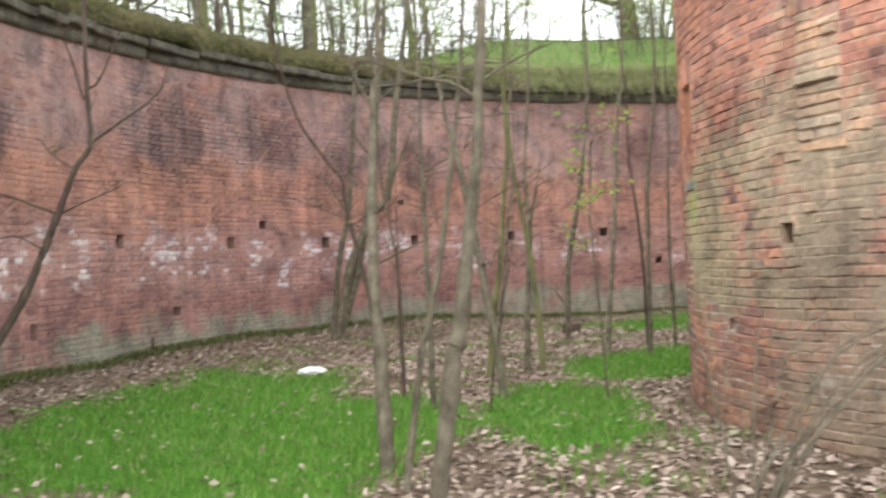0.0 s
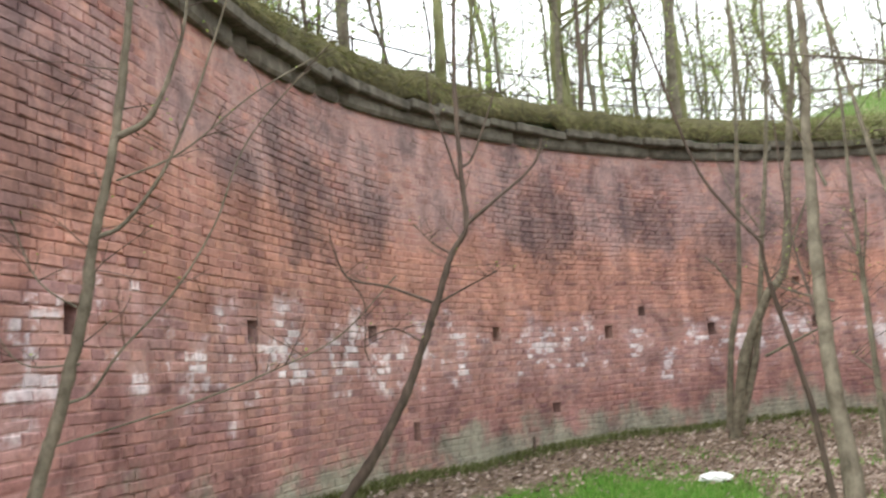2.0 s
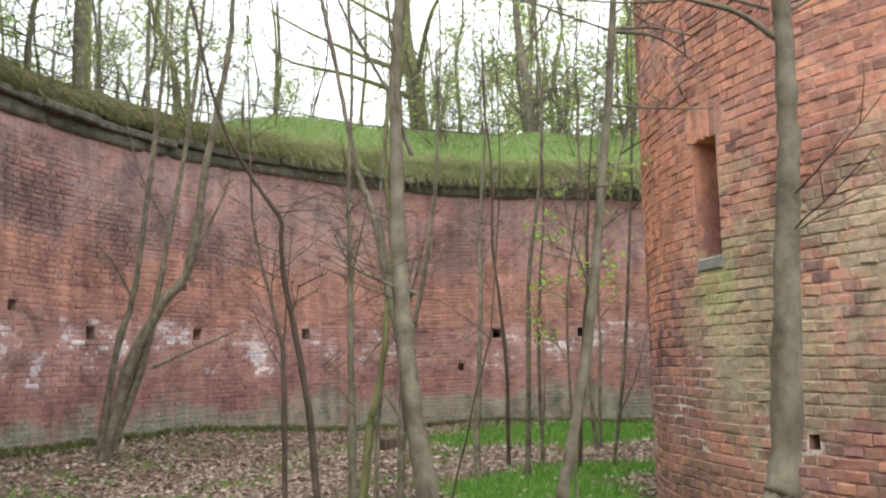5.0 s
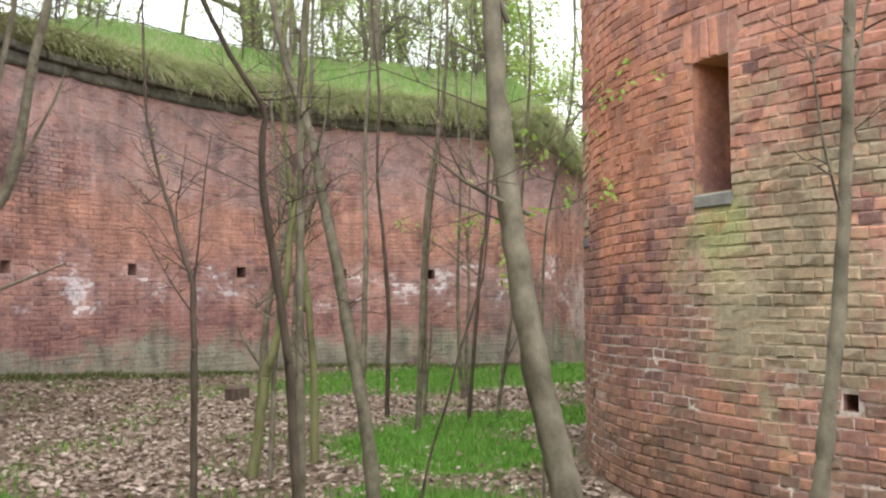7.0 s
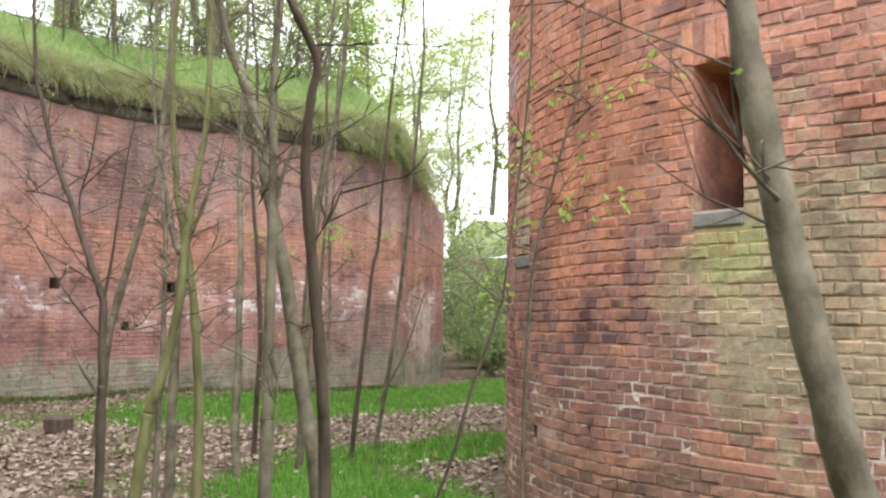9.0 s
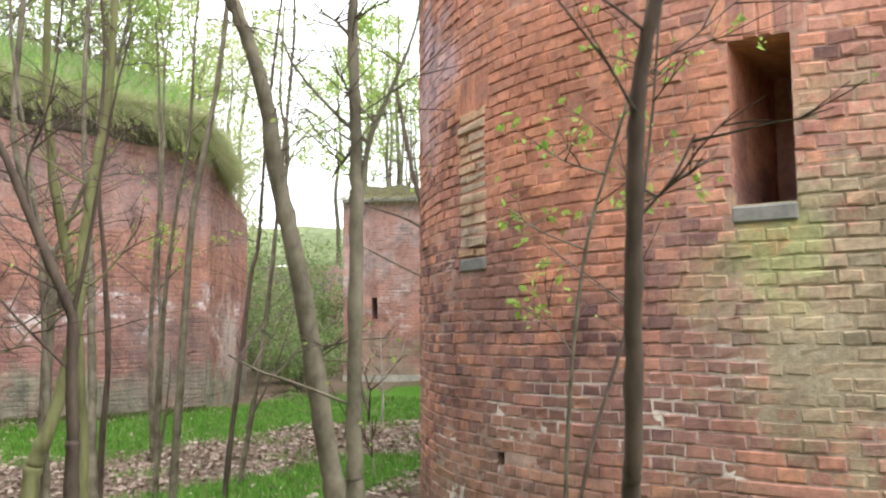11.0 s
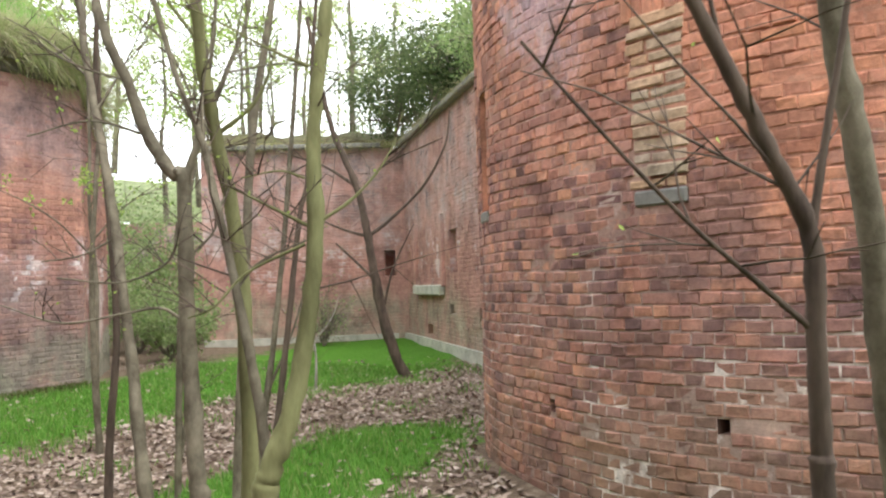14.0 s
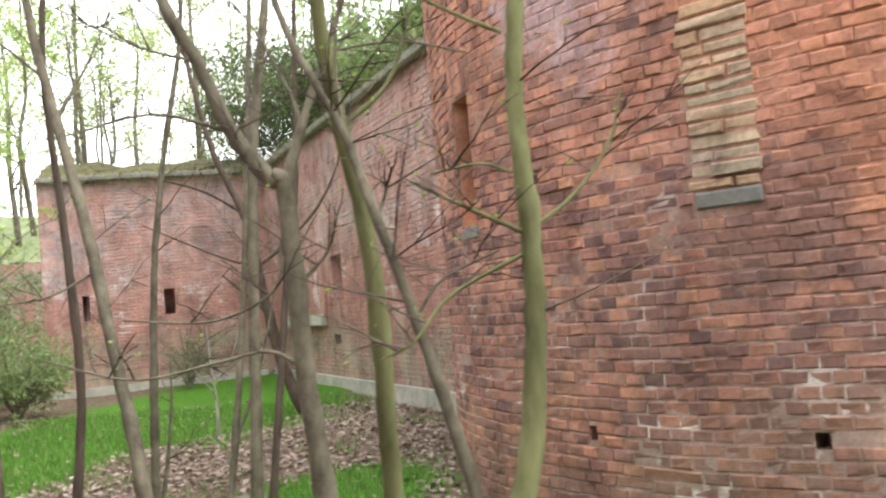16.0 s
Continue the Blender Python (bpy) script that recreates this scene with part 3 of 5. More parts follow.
# the blocked window in the flank wall: a recessed panel look is given by a proud frame and its sill
def along(line, s, out=0.0):
    p, q = line.at(s, out), line.at(s + 0.05, out)
    return p, math.degrees(math.atan2(*(q - p)[::-1]))


blocked = tagged(new("blocked_window"), "walled-up window with a pale stone sill in the brick flank wall", "window", kind="structure")
p, turn = along(SIDE_L, 2.95, 0.05)
ob = child("window_sill", boxes("window_sill", [((0, 0, 0), (2.9, 0.16, 0.22), 0)], M_CONCRETE, 0.02), blocked)
ob.matrix_basis = pose(*p, 1.38, 0, 0, turn)
for k, s in enumerate((1.5, 4.4)):
    p, turn = along(SIDE_L, s, 0.03)
    ob = child("jamb", boxes("jamb", [((0, 0, 0), (0.22, 0.1, 1.5), 0)], M_FAR, 0.02), blocked)
    ob.matrix_basis = pose(*p, 2.2, 0, 0, turn)
# pale footing along the far walls
for nm, line, a, b, h in (("footing", SIDE_L, 0, 11.0, 0.5), ("footing", FAR_L, 0.0, 5.0, 0.5)):
    pts = [line.at(s, 0.1) for s in np.linspace(a, b, 8)]
    me, _ = core("footing", Line(pts, line.side, straight=True), 0, b - a - 0.2, -0.2, 0.6 * h, [], M_CONCRETE, 0.1001)
    tagged(new("footing", me), "pale concrete footing at the foot of the brick wall", "footing", kind="structure")
# coping and earth above the far walls
for line, nm in ((FAR_L, "far_coping"), (SIDE_L, "flank_coping")):
    thing = tagged(new("coping"), "thin stone coping on the brick wall", "coping", kind="structure")
    for s in np.arange(0.45, line.length - 0.3, 0.9):
        p, turn = along(line, s, -0.15)
        ob = child("slab", boxes("slab", [((0, 0, 0), (0.88, 0.62, 0.12), 0)], M_STONE, 0.02), thing)
        ob.matrix_basis = pose(*p, FAR_TOP + 0.06, rng.normal(0, 0.5), 0, turn)
    strip("earth_bank", line, [(-0.25, FAR_TOP + 0.1), (-0.5, FAR_TOP + 0.25), (-1.2, FAR_TOP + 0.5), (-2.5, FAR_TOP + 0.8), (-5, FAR_TOP + 0.9), (-8, FAR_TOP + 0.6)], M_SOD, 0, line.length, 0.3, 0.08,
          "overgrown earth bank on the far wall", "bank", 9)
strip("earth_bank", END_L, [(-0.1, 4.1), (-1.0, 4.9), (-3, 6.0), (-8, 6.5), (-30, 5.5)], M_BANK_FAR, 0, END_L.length, 0.4, 0.1, "green earth bank behind the distant wall", "bank", 10)

# ---- the round tower ----
T_TOP = 7.4
W_A, P_A, S_A, B_A = arc(180.6), arc(149.4), arc(116.3), arc(210.1)
TOWER_HOLES = [(W_A, 2.65, 0.335, 0.91, 0.75, 0.55), (S_A, 2.62, 0.335, 1.0, 0.75, 0.55)]
PATCH = (P_A, 2.575, 0.38, 1.04, 0.06, 1)
PATCH_B = (B_A, 2.72, 0.38, 1.05, 0.06, 1)
SMALL = [(arc(193.4), 0.88, 0.09, 0.1, 0.2, 1), (arc(154.2), 0.67, 0.08, 0.09, 0.2, 1), (arc(134.6), 0.66, 0.07, 0.09, 0.2, 1), (arc(204.9), 1.62, 0.13, 0.16, 0.25, 1)]
ALL_T = TOWER_HOLES + [PATCH, PATCH_B] + SMALL
tower = tagged(new("round_tower"), "round red brick fort tower with narrow embrasures and lichen stains", "tower", kind="structure")
TOWER_HOLES_DEEP = [(a, b, c, d, 2.0, 0.75) for a, b, c, d, e, f in TOWER_HOLES]
me, rec = core("core", TOWER, 0, TOWER.length, -0.5, T_TOP, TOWER_HOLES_DEEP + ALL_T[len(TOWER_HOLES):], M_TOWER_MORTAR, 0.9, batter=0.006, step=0.12, zstep=0.12, hole_mat=M_TOWER)
child("core", me, tower)
child("embrasure", rec, tower, "dark splayed embrasures and small holes")
lintels = [(W_A, 3.245, 0.50, 0.28, 0, 1), (P_A, 3.235, 0.50, 0.28, 0, 1), (S_A, 3.26, 0.50, 0.28, 0, 1), (B_A, 3.38, 0.50, 0.28, 0, 1)]
tower_rows = courses(TOWER, 0, TOWER.length, 0.02, T_TOP, 0.138, 0.0786, ALL_T + lintels + [(W_A, 2.14, 0.36, 0.11, 0, 1), (P_A, 2.0, 0.40, 0.11, 0, 1)], "header", 21)
# the stretch nearest to the walk is laid brick by brick
mid = (tower_rows[:, 0] + tower_rows[:, 1]) / 2
zm = (tower_rows[:, 2] + tower_rows[:, 3]) / 2
single = (mid > arc(146)) & (mid < arc(175)) & (zm > 0.95) & (zm < 2.45) & (np.abs(tower_rows[:, 1] - tower_rows[:, 0] - 0.138) < 0.03)
pick = np.nonzero(single)[0][:300]
single[:] = False
single[pick] = True
tagged(child("brickwork", brick_mesh("brickwork", TOWER, tower_rows[~single], M_TOWER, batter=0.006, seed=22, proud=0.0035, joint=0.010), tower), "weathered red bricks", kind="stuff")
# soldier-course lintels and the stone sills
for s, z, w, h, _, _ in lintels:
    rows = np.array([(s - w / 2 + k * w / 6, s - w / 2 + (k + 1) * w / 6, z - h / 2, z + h / 2) for k in range(6)])
    child("lintel", brick_mesh("lintel", TOWER, rows, M_TOWER, joint=0.012, batter=0.006, seed=int(s * 100)), tower, "upright red bricks over the opening")
for s, z, w in ((W_A, 2.14, 0.34), (P_A, 2.0, 0.38), (S_A, 2.07, 0.33)):
    p, turn = along(TOWER, s, -0.152)
    ob = child("sill", boxes("sill", [((0, 0, 0), (w, 0.30, 0.095), 0)], M_STONE, 0.012), tower, "grey stone sill")
    ob.matrix_basis = pose(*p, z, 0, 0, turn)
# yellow infill of the walled-up embrasures
for s, z, w, h, _, _ in (PATCH, PATCH_B):
    rows, k = [], 0
    zz = z - h / 2
    while zz < z + h / 2 - 0.03:
        c = 0.066 + 0.022 * rng.random()
        cut = rng.choice([0.0, 0.35, 0.5, 0.65])
        a, b = s - w / 2 - 0.05 * rng.random(), s + w / 2 + 0.045 * rng.random()
        if cut:
            rows += [(a, a + (b - a) * cut, zz, zz + c), (a + (b - a) * cut, b, zz, zz + c)]
        else:
            rows += [(a, b, zz, zz + c)]
        zz += c
    me = brick_mesh("infill", TOWER, np.array(rows), M_YELLOW, joint=0.018, batter=0.006, seed=31 + int(s), proud=0.010)
    child("infill", me, tower, "uneven yellow brick infill")
    me, _ = core("infill_mortar", TOWER, s - w / 2, s + w / 2, z - h / 2, z + h / 2, [], M_TOWER_MORTAR, 0.05, batter=0.006)
    child("infill_mortar", me, tower)
me, _ = core("tower_back", Line(ring(-91, 71), -1), 0, TR * radians(162), -0.3, T_TOP, [], M_TOWER_MORTAR, 0.9)
child("back", me, tower)
cap = bmesh.new()
bmesh.ops.create_circle(cap, cap_ends=True, radius=TR - 0.05, segments=48, matrix=Matrix.Translation((*TC, T_TOP - 0.02)))
part("roof", cap, M_SOD, tower, "grown-over flat top")

# ---- plants: helpers ----
M_TWIG = M_BARK_DARK
M_LITTER = island("dead_leaves", [(0.19, 0.14, 0.115), (0.33, 0.26, 0.21), (0.25, 0.185, 0.155), (0.47, 0.40, 0.34), (0.15, 0.11, 0.09), (0.37, 0.295, 0.245)], 0.85)
M_BLADE = island("grass_blades", [(0.09, 0.22, 0.04), (0.14, 0.31, 0.05), (0.10, 0.25, 0.04), (0.20, 0.35, 0.08), (0.26, 0.32, 0.12)], 0.6, 0.2, 0.35)
M_STRAW = island("dry_grass", [(0.36, 0.31, 0.18), (0.24, 0.22, 0.10), (0.48, 0.42, 0.27), (0.22, 0.22, 0.09), (0.19, 0.24, 0.08), (0.42, 0.36, 0.22)], 0.8, 0.15, 0.25)
M_BANKBLADE = island("bank_grass", [(0.15, 0.36, 0.06), (0.22, 0.45, 0.09), (0.42, 0.44, 0.26), (0.50, 0.46, 0.30), (0.18, 0.38, 0.08), (0.36, 0.34, 0.20)], 0.7, 0.15, 0.3)
M_LEAF = island("spring_leaves", [(0.22, 0.36, 0.07), (0.32, 0.46, 0.10), (0.40, 0.50, 0.14), (0.26, 0.40, 0.08)], 0.6, 0.3, 0.5)
M_DRY = island("pale_straw", [(0.50, 0.45, 0.31), (0.30, 0.36, 0.14), (0.60, 0.54, 0.39), (0.26, 0.34, 0.12), (0.33, 0.41, 0.16), (0.40, 0.36, 0.24)], 0.85, 0.1, 0.35)
M_MOSS = island("dark_moss", [(0.06, 0.075, 0.025), (0.12, 0.14, 0.05), (0.17, 0.17, 0.08), (0.09, 0.12, 0.035)], 0.9, 0.1, 0.1)
M_EDGE = island("mossy_edge_grass", [(0.10, 0.10, 0.04), (0.18, 0.17, 0.07), (0.28, 0.25, 0.13), (0.14, 0.17, 0.06), (0.08, 0.07, 0.035)], 0.9, 0.1, 0.15)
M_PALE_LEAF = island("pale_young_leaves", [(0.34, 0.44, 0.18), (0.44, 0.52, 0.24), (0.52, 0.56, 0.30), (0.40, 0.46, 0.24)], 0.7, 0.2, 0.5)
M_SHRUB = island("shrub_leaves", [(0.14, 0.22, 0.08), (0.23, 0.33, 0.12), (0.33, 0.42, 0.18), (0.18, 0.26, 0.11), (0.40, 0.44, 0.24)], 0.65, 0.25, 0.45)
M_EVERGREEN = island("evergreen_leaves", [(0.03, 0.055, 0.02), (0.06, 0.09, 0.03), (0.09, 0.13, 0.05), (0.14, 0.18, 0.07), (0.05, 0.08, 0.03)], 0.75, 0.15, 0.25)


def smooth_path(p, k=6, wob=0.0, g=None):
    p = np.array(p, float)
    e = np.vstack([2 * p[0] - p[1], p, 2 * p[-1] - p[-2]])
    q = []
    for i in range(1, len(e) - 2):
        for u in np.linspace(0, 1, k, endpoint=False):
            a, b, c, d = e[i - 1:i + 3]
            q.append(0.5 * ((2 * b) + (c - a) * u + (2 * a - 5 * b + 4 * c - d) * u * u + (3 * b - a - 3 * c + d) * u ** 3))
    q = np.array(q + [p[-1]])
    if g is not None:
        q += g.normal(0, wob, q.shape) * [1, 1, 0.2]
    return q


class Tubes:
    """Gathers tapering branches into one mesh."""

    def __init__(self):
        self.v, self.f, self.n = [], [], 0

    def add(self, q, r0, r1, sides=5, knots=0.0, g=None):
        q = np.asarray(q, float)
        m = len(q)
        t = np.gradient(q, axis=0)
        t /= np.linalg.norm(t, axis=1)[:, None] + 1e-9
        a = np.cross(t, [0.31, 0.17, 0.93])
        a /= np.linalg.norm(a, axis=1)[:, None] + 1e-9
        b = np.cross(t, a)
        r = r0 + (r1 - r0) * np.linspace(0, 1, m) ** 0.8
        if knots and g is not None:
            r = r * (1 + knots * (g.random(m) < 0.18) + g.normal(0, knots * 0.15, m))
        w = 2 * np.pi * np.arange(sides) / sides
        ringv = q[:, None] + r[:, None, None] * (np.cos(w)[None, :, None] * a[:, None] + np.sin(w)[None, :, None] * b[:, None])
        i = self.n + np.arange(m * sides).reshape(m, sides)
        j = np.roll(i, -1, 1)
        self.v.append(ringv.reshape(-1, 3))
        self.f.append(np.stack([i[:-1], j[:-1], j[1:], i[1:]], -1).reshape(-1, 4))
        self.n += m * sides

    def mesh(self, name, mat):
        return quads_of(name, np.concatenate(self.v), np.concatenate(self.f), mat, True)


def leaf_mesh(name, pts, size, mat, g, flat=0.0, long=1.5):
    """Small folded leaves (two quads each would be seen edge-on: one bent quad of four corners) at pts."""
    n = len(pts)
    d = g.normal(0, 1, (n, 3))
    d[:, 2] *= 1 - flat
    d /= np.linalg.norm(d, axis=1)[:, None] + 1e-9
    e = np.cross(d, g.normal(0, 1, (n, 3)) * [1 - flat, 1 - flat, 1])
    e /= np.linalg.norm(e, axis=1)[:, None] + 1e-9
    s = size * g.uniform(0.6, 1.3, n)[:, None]
    up = np.cross(d, e)
    V = np.stack([pts - d * s * long * 0.5, pts + e * s * 0.45 + up * s * 0.12, pts + d * s * long * 0.5, pts - e * s * 0.45 + up * s * 0.12], 1).reshape(-1, 3)
    return quads_of(name, V, np.arange(4 * n).reshape(n, 4), mat)


def twigs_from(q, tubes, g, count, length, r, up=0.5, subs=2, ends=None, lo=0.0):
    for _ in range(count):
        k = int(g.uniform(lo, 0.97) * (len(q) - 1))
        a = g.uniform(0, 2 * np.pi)
        d = np.array([math.cos(a), math.sin(a), up + g.normal(0, 0.3)])
        d /= np.linalg.norm(d)
        ln = length * g.uniform(0.4, 1.2)
        m = 5
        p = q[k] + d * ln * np.linspace(0, 1, m)[:, None] + np.cumsum(g.normal(0, 0.035 * ln, (m, 3)), 0) * np.linspace(0, 1, m)[:, None]
        p[0] = q[k]
        tubes.add(p, r * g.uniform(0.7, 1.2), r * 0.3, 3)
        if ends is not None:
            ends.append(p[-1])
        for _ in range(subs):
            j = g.integers(1, m - 1)
            d2 = d + g.normal(0, 0.55, 3)
            d2 /= np.linalg.norm(d2)
            l2 = ln * g.uniform(0.25, 0.55)
            p2 = p[j] + d2 * l2 * np.linspace(0, 1, 4)[:, None] + np.cumsum(g.normal(0, 0.03 * l2, (4, 3)), 0) * np.linspace(0, 1, 4)[:, None]
            tubes.add(p2, r * 0.6, r * 0.25, 3)
            if ends is not None:
                ends.append(p2[-1])


def young_tree(label, mat, stems, seed, buds=True, leaves=0, tall=True):
    """A young ditch tree: the first stem is the trunk, the others are its limbs; twigs grow at random."""
    g = np.random.default_rng(seed + 5)
    base = stems[0][1][0]
    tree = new("young_tree")
    tagged(tree, label + " rooted in leaf litter", "tree", "young trees in the ditch")
    tw, ends = Tubes(), []
    for k, (r, p) in enumerate(stems):
        p = [np.array(c) for c in p]
        if k == 0 and tall:
            d = p[-1] - p[-2]
            d = d / (np.linalg.norm(d) + 1e-9)
            d = d * 0.6 + np.array([0, 0, 0.6])
            while p[-1][2] < 5.2 + g.random() and len(p) < 14:
                p.append(p[-1] + d * 0.8 + g.normal(0, 0.05, 3))
        q = smooth_path(p, 7, r * 0.05, g)
        t = Tubes()
        t.add(q, r * (1.12 if k == 0 else 1.0), max(r * (0.3 if k == 0 else 0.3), 0.003), 9 if k == 0 else 6, 0.16, g)
        child("trunk" if k == 0 else "limb", t.mesh("trunk" if k == 0 else "limb", mat), tree)
        big = k == 0
        twigs_from(q, tw, g, 16 if big else 5, 0.55 if big else 0.3, 0.0045, 0.6, 2, ends, 0.35 if big else 0.3)
    tagged(child("twig_spray", tw.mesh("twig_spray", mat if mat is M_BARK_DARK else M_TWIG), tree), kind="stuff")
    if leaves:
        e = np.array(ends)
        e = e[g.integers(0, len(e), leaves)] + g.normal(0, 0.03, (leaves, 3))
        tagged(child("foliage", leaf_mesh("foliage", e, 0.035, M_LEAF, g), tree, "pale green new leaves"), kind="stuff")
    if buds and ends:
        e = np.array(ends)
        e = e[g.random(len(e)) < 0.35]
        if len(e) > 2:
            tagged(child("bud_spray", leaf_mesh("bud_spray", e + g.normal(0, 0.01, e.shape), 0.013, M_LEAF, g), tree, "pale green opening buds"), kind="stuff")
    return tree


young_tree("slender young tree with smooth grey-green bark", M_BARK, [
    (0.042, [(-5.1, 8.4, -0.12), (-4.95, 8.45, 0.75), (-4.83, 8.49, 1.16), (-4.71, 8.53, 1.53), (-4.58, 8.57, 2.0), (-4.51, 8.58, 2.35), (-4.4, 8.61, 2.79), (-4.31, 8.62, 3.24), (-4.23, 8.61, 3.88)]),
    (0.0145, [(-4.5, 8.59, 2.37), (-4.38, 8.66, 2.43), (-4.2, 8.75, 2.67), (-4.05, 8.81, 2.98), (-3.88, 8.88, 3.45), (-3.78, 8.91, 3.76)]),
    (0.021, [(-4.36, 8.62, 2.89), (-4.21, 8.71, 3.0), (-4.05, 8.77, 3.37), (-3.98, 8.79, 3.72)]),
    (0.0097, [(-4.72, 8.53, 1.52), (-4.59, 8.61, 1.57), (-4.45, 8.67, 1.76), (-4.2, 8.81, 2.05), (-3.99, 8.91, 2.39), (-3.79, 8.99, 2.85), (-3.4, 9.19, 3.32)]),
    (0.0065, [(-4.56, 8.59, 1.97), (-4.76, 8.44, 2.16), (-4.85, 8.35, 2.49)]),
    (0.0065, [(-4.62, 8.57, 1.72), (-4.87, 8.41, 1.75), (-5.02, 8.29, 2.06)]),
    (0.0065, [(-4.77, 8.52, 1.31), (-4.13, 8.9, 1.49), (-3.79, 9.11, 1.62), (-3.49, 9.28, 1.77), (-3.21, 9.44, 2.07)]),
    (0.0065, [(-4.39, 8.63, 2.66), (-4.1, 8.8, 2.79), (-3.76, 8.99, 3.08), (-3.46, 9.16, 3.27)]),
], 50)
young_tree("thin bare sapling with dark bark", M_BARK_DARK, [
    (0.048, [(-5.83, 12.01, -0.12), (-5.63, 12.11, 0.32), (-5.28, 12.28, 0.79), (-4.96, 12.43, 1.34), (-4.75, 12.52, 1.86), (-4.61, 12.57, 2.22), (-4.46, 12.63, 2.63), (-4.32, 12.69, 2.88), (-4.31, 12.65, 3.42), (-4.28, 12.6, 4.17), (-4.22, 12.57, 4.8)]),
    (0.0214, [(-4.32, 12.69, 2.89), (-4.05, 12.84, 3.12), (-3.74, 13.01, 3.4), (-3.64, 13.05, 3.66)]),
    (0.016, [(-4.62, 12.57, 2.19), (-4.97, 12.33, 2.37), (-5.27, 12.13, 2.48), (-5.36, 12.04, 2.79), (-5.37, 12.02, 2.93)]),
    (0.0133, [(-4.62, 12.57, 2.19), (-4.38, 12.71, 2.32), (-4.12, 12.86, 2.45)]),
    (0.0107, [(-4.46, 12.63, 2.63), (-4.6, 12.53, 2.75), (-4.73, 12.43, 2.93)]),
    (0.016, [(-4.31, 12.65, 3.42), (-4.21, 12.71, 3.51), (-4.04, 12.77, 3.92), (-3.93, 12.81, 4.23)]),
    (0.0133, [(-4.34, 12.64, 3.31), (-4.41, 12.56, 3.7), (-4.48, 12.48, 4.03), (-4.48, 12.43, 4.51)]),
    (0.008, [(-5.27, 12.13, 2.48), (-5.17, 12.22, 2.23), (-5.2, 12.24, 1.8), (-5.11, 12.31, 1.58)]),
    (0.0107, [(-4.77, 12.51, 1.86), (-4.97, 12.37, 1.99), (-5.21, 12.22, 1.91)]),
], 158)
young_tree("slender young tree with smooth grey-green bark", M_BARK, [
    (0.1069, [(-3.68, 20.69, -0.12), (-3.6, 20.65, 0.33), (-3.26, 20.48, 1.55), (-2.84, 20.39, 2.4), (-2.49, 20.35, 2.91), (-2.23, 20.11, 4.48), (-1.93, 19.87, 6.05)]),
    (0.0668, [(-3.68, 20.63, 0.38), (-3.46, 20.42, 1.73), (-3.22, 20.3, 2.6), (-2.99, 20.02, 4.34), (-2.84, 19.8, 5.65), (-2.74, 19.55, 7.14)]),
    (0.0712, [(-3.53, 20.66, 0.37), (-3.07, 20.48, 1.71), (-2.75, 20.21, 3.45), (-2.44, 19.95, 5.19), (-2.22, 19.6, 7.29)]),
    (0.0267, [(-2.98, 20.54, 1.49), (-2.18, 20.59, 1.84), (-1.81, 20.62, 2.0)]),
    (0.0223, [(-3.27, 20.31, 2.51), (-3.5, 20.19, 2.96), (-3.66, 20.14, 3.15)]),
    (0.0267, [(-2.49, 20.35, 2.91), (-2.01, 20.24, 3.94), (-1.89, 20.18, 4.37)]),
    (0.0178, [(-2.75, 20.21, 3.45), (-3.14, 20.03, 4.18), (-3.34, 19.85, 4.98)]),
], 5)
young_tree("slender young tree with smooth grey-green bark", M_BARK, [
    (0.0542, [(-1.17, 10.63, -0.12), (-1.2, 10.75, 0.71), (-1.22, 10.82, 1.01), (-1.25, 10.9, 1.33), (-1.26, 11.0, 1.74), (-1.26, 11.08, 2.13), (-1.24, 11.16, 2.56), (-1.23, 11.22, 2.89), (-1.19, 11.29, 3.32)]),
    (0.0129, [(-1.16, 11.17, 2.49), (-1.26, 11.22, 2.81), (-1.46, 11.29, 3.23), (-1.6, 11.35, 3.63), (-1.68, 11.43, 4.01)]),
    (0.0086, [(-1.19, 11.0, 1.78), (-1.41, 10.99, 1.86), (-1.58, 10.99, 1.96)]),
    (0.0072, [(-1.16, 11.25, 2.88), (-0.98, 11.32, 3.05), (-0.71, 11.42, 3.34)]),
], 582)
young_tree("slender young tree with smooth grey-green bark", M_BARK, [
    (0.0241, [(-0.99, 10.13, -0.12), (-0.83, 10.16, 0.88), (-0.77, 10.17, 1.11), (-0.66, 10.19, 1.6), (-0.56, 10.22, 2.23), (-0.48, 10.25, 2.75), (-0.43, 10.26, 3.31), (-0.39, 10.28, 3.75)]),
    (0.0096, [(-0.47, 10.25, 2.85), (-0.27, 10.28, 2.88), (-0.02, 10.32, 2.87)]),
    (0.0108, [(-0.47, 10.25, 2.84), (-0.25, 10.28, 2.84), (-0.04, 10.31, 2.74)]),
    (0.0072, [(-0.5, 10.24, 2.51), (-0.24, 10.28, 2.52), (0.02, 10.31, 2.54)]),
    (0.006, [(-0.59, 10.21, 2.05), (-0.48, 10.24, 2.27), (-0.4, 10.25, 2.48)]),
    (0.006, [(-0.64, 10.2, 1.72), (-0.72, 10.19, 1.93), (-0.76, 10.19, 2.19)]),
    (0.006, [(-0.47, 10.25, 2.84), (-0.68, 10.22, 2.88), (-0.91, 10.18, 2.92), (-1.15, 10.15, 2.89)]),
], 363)
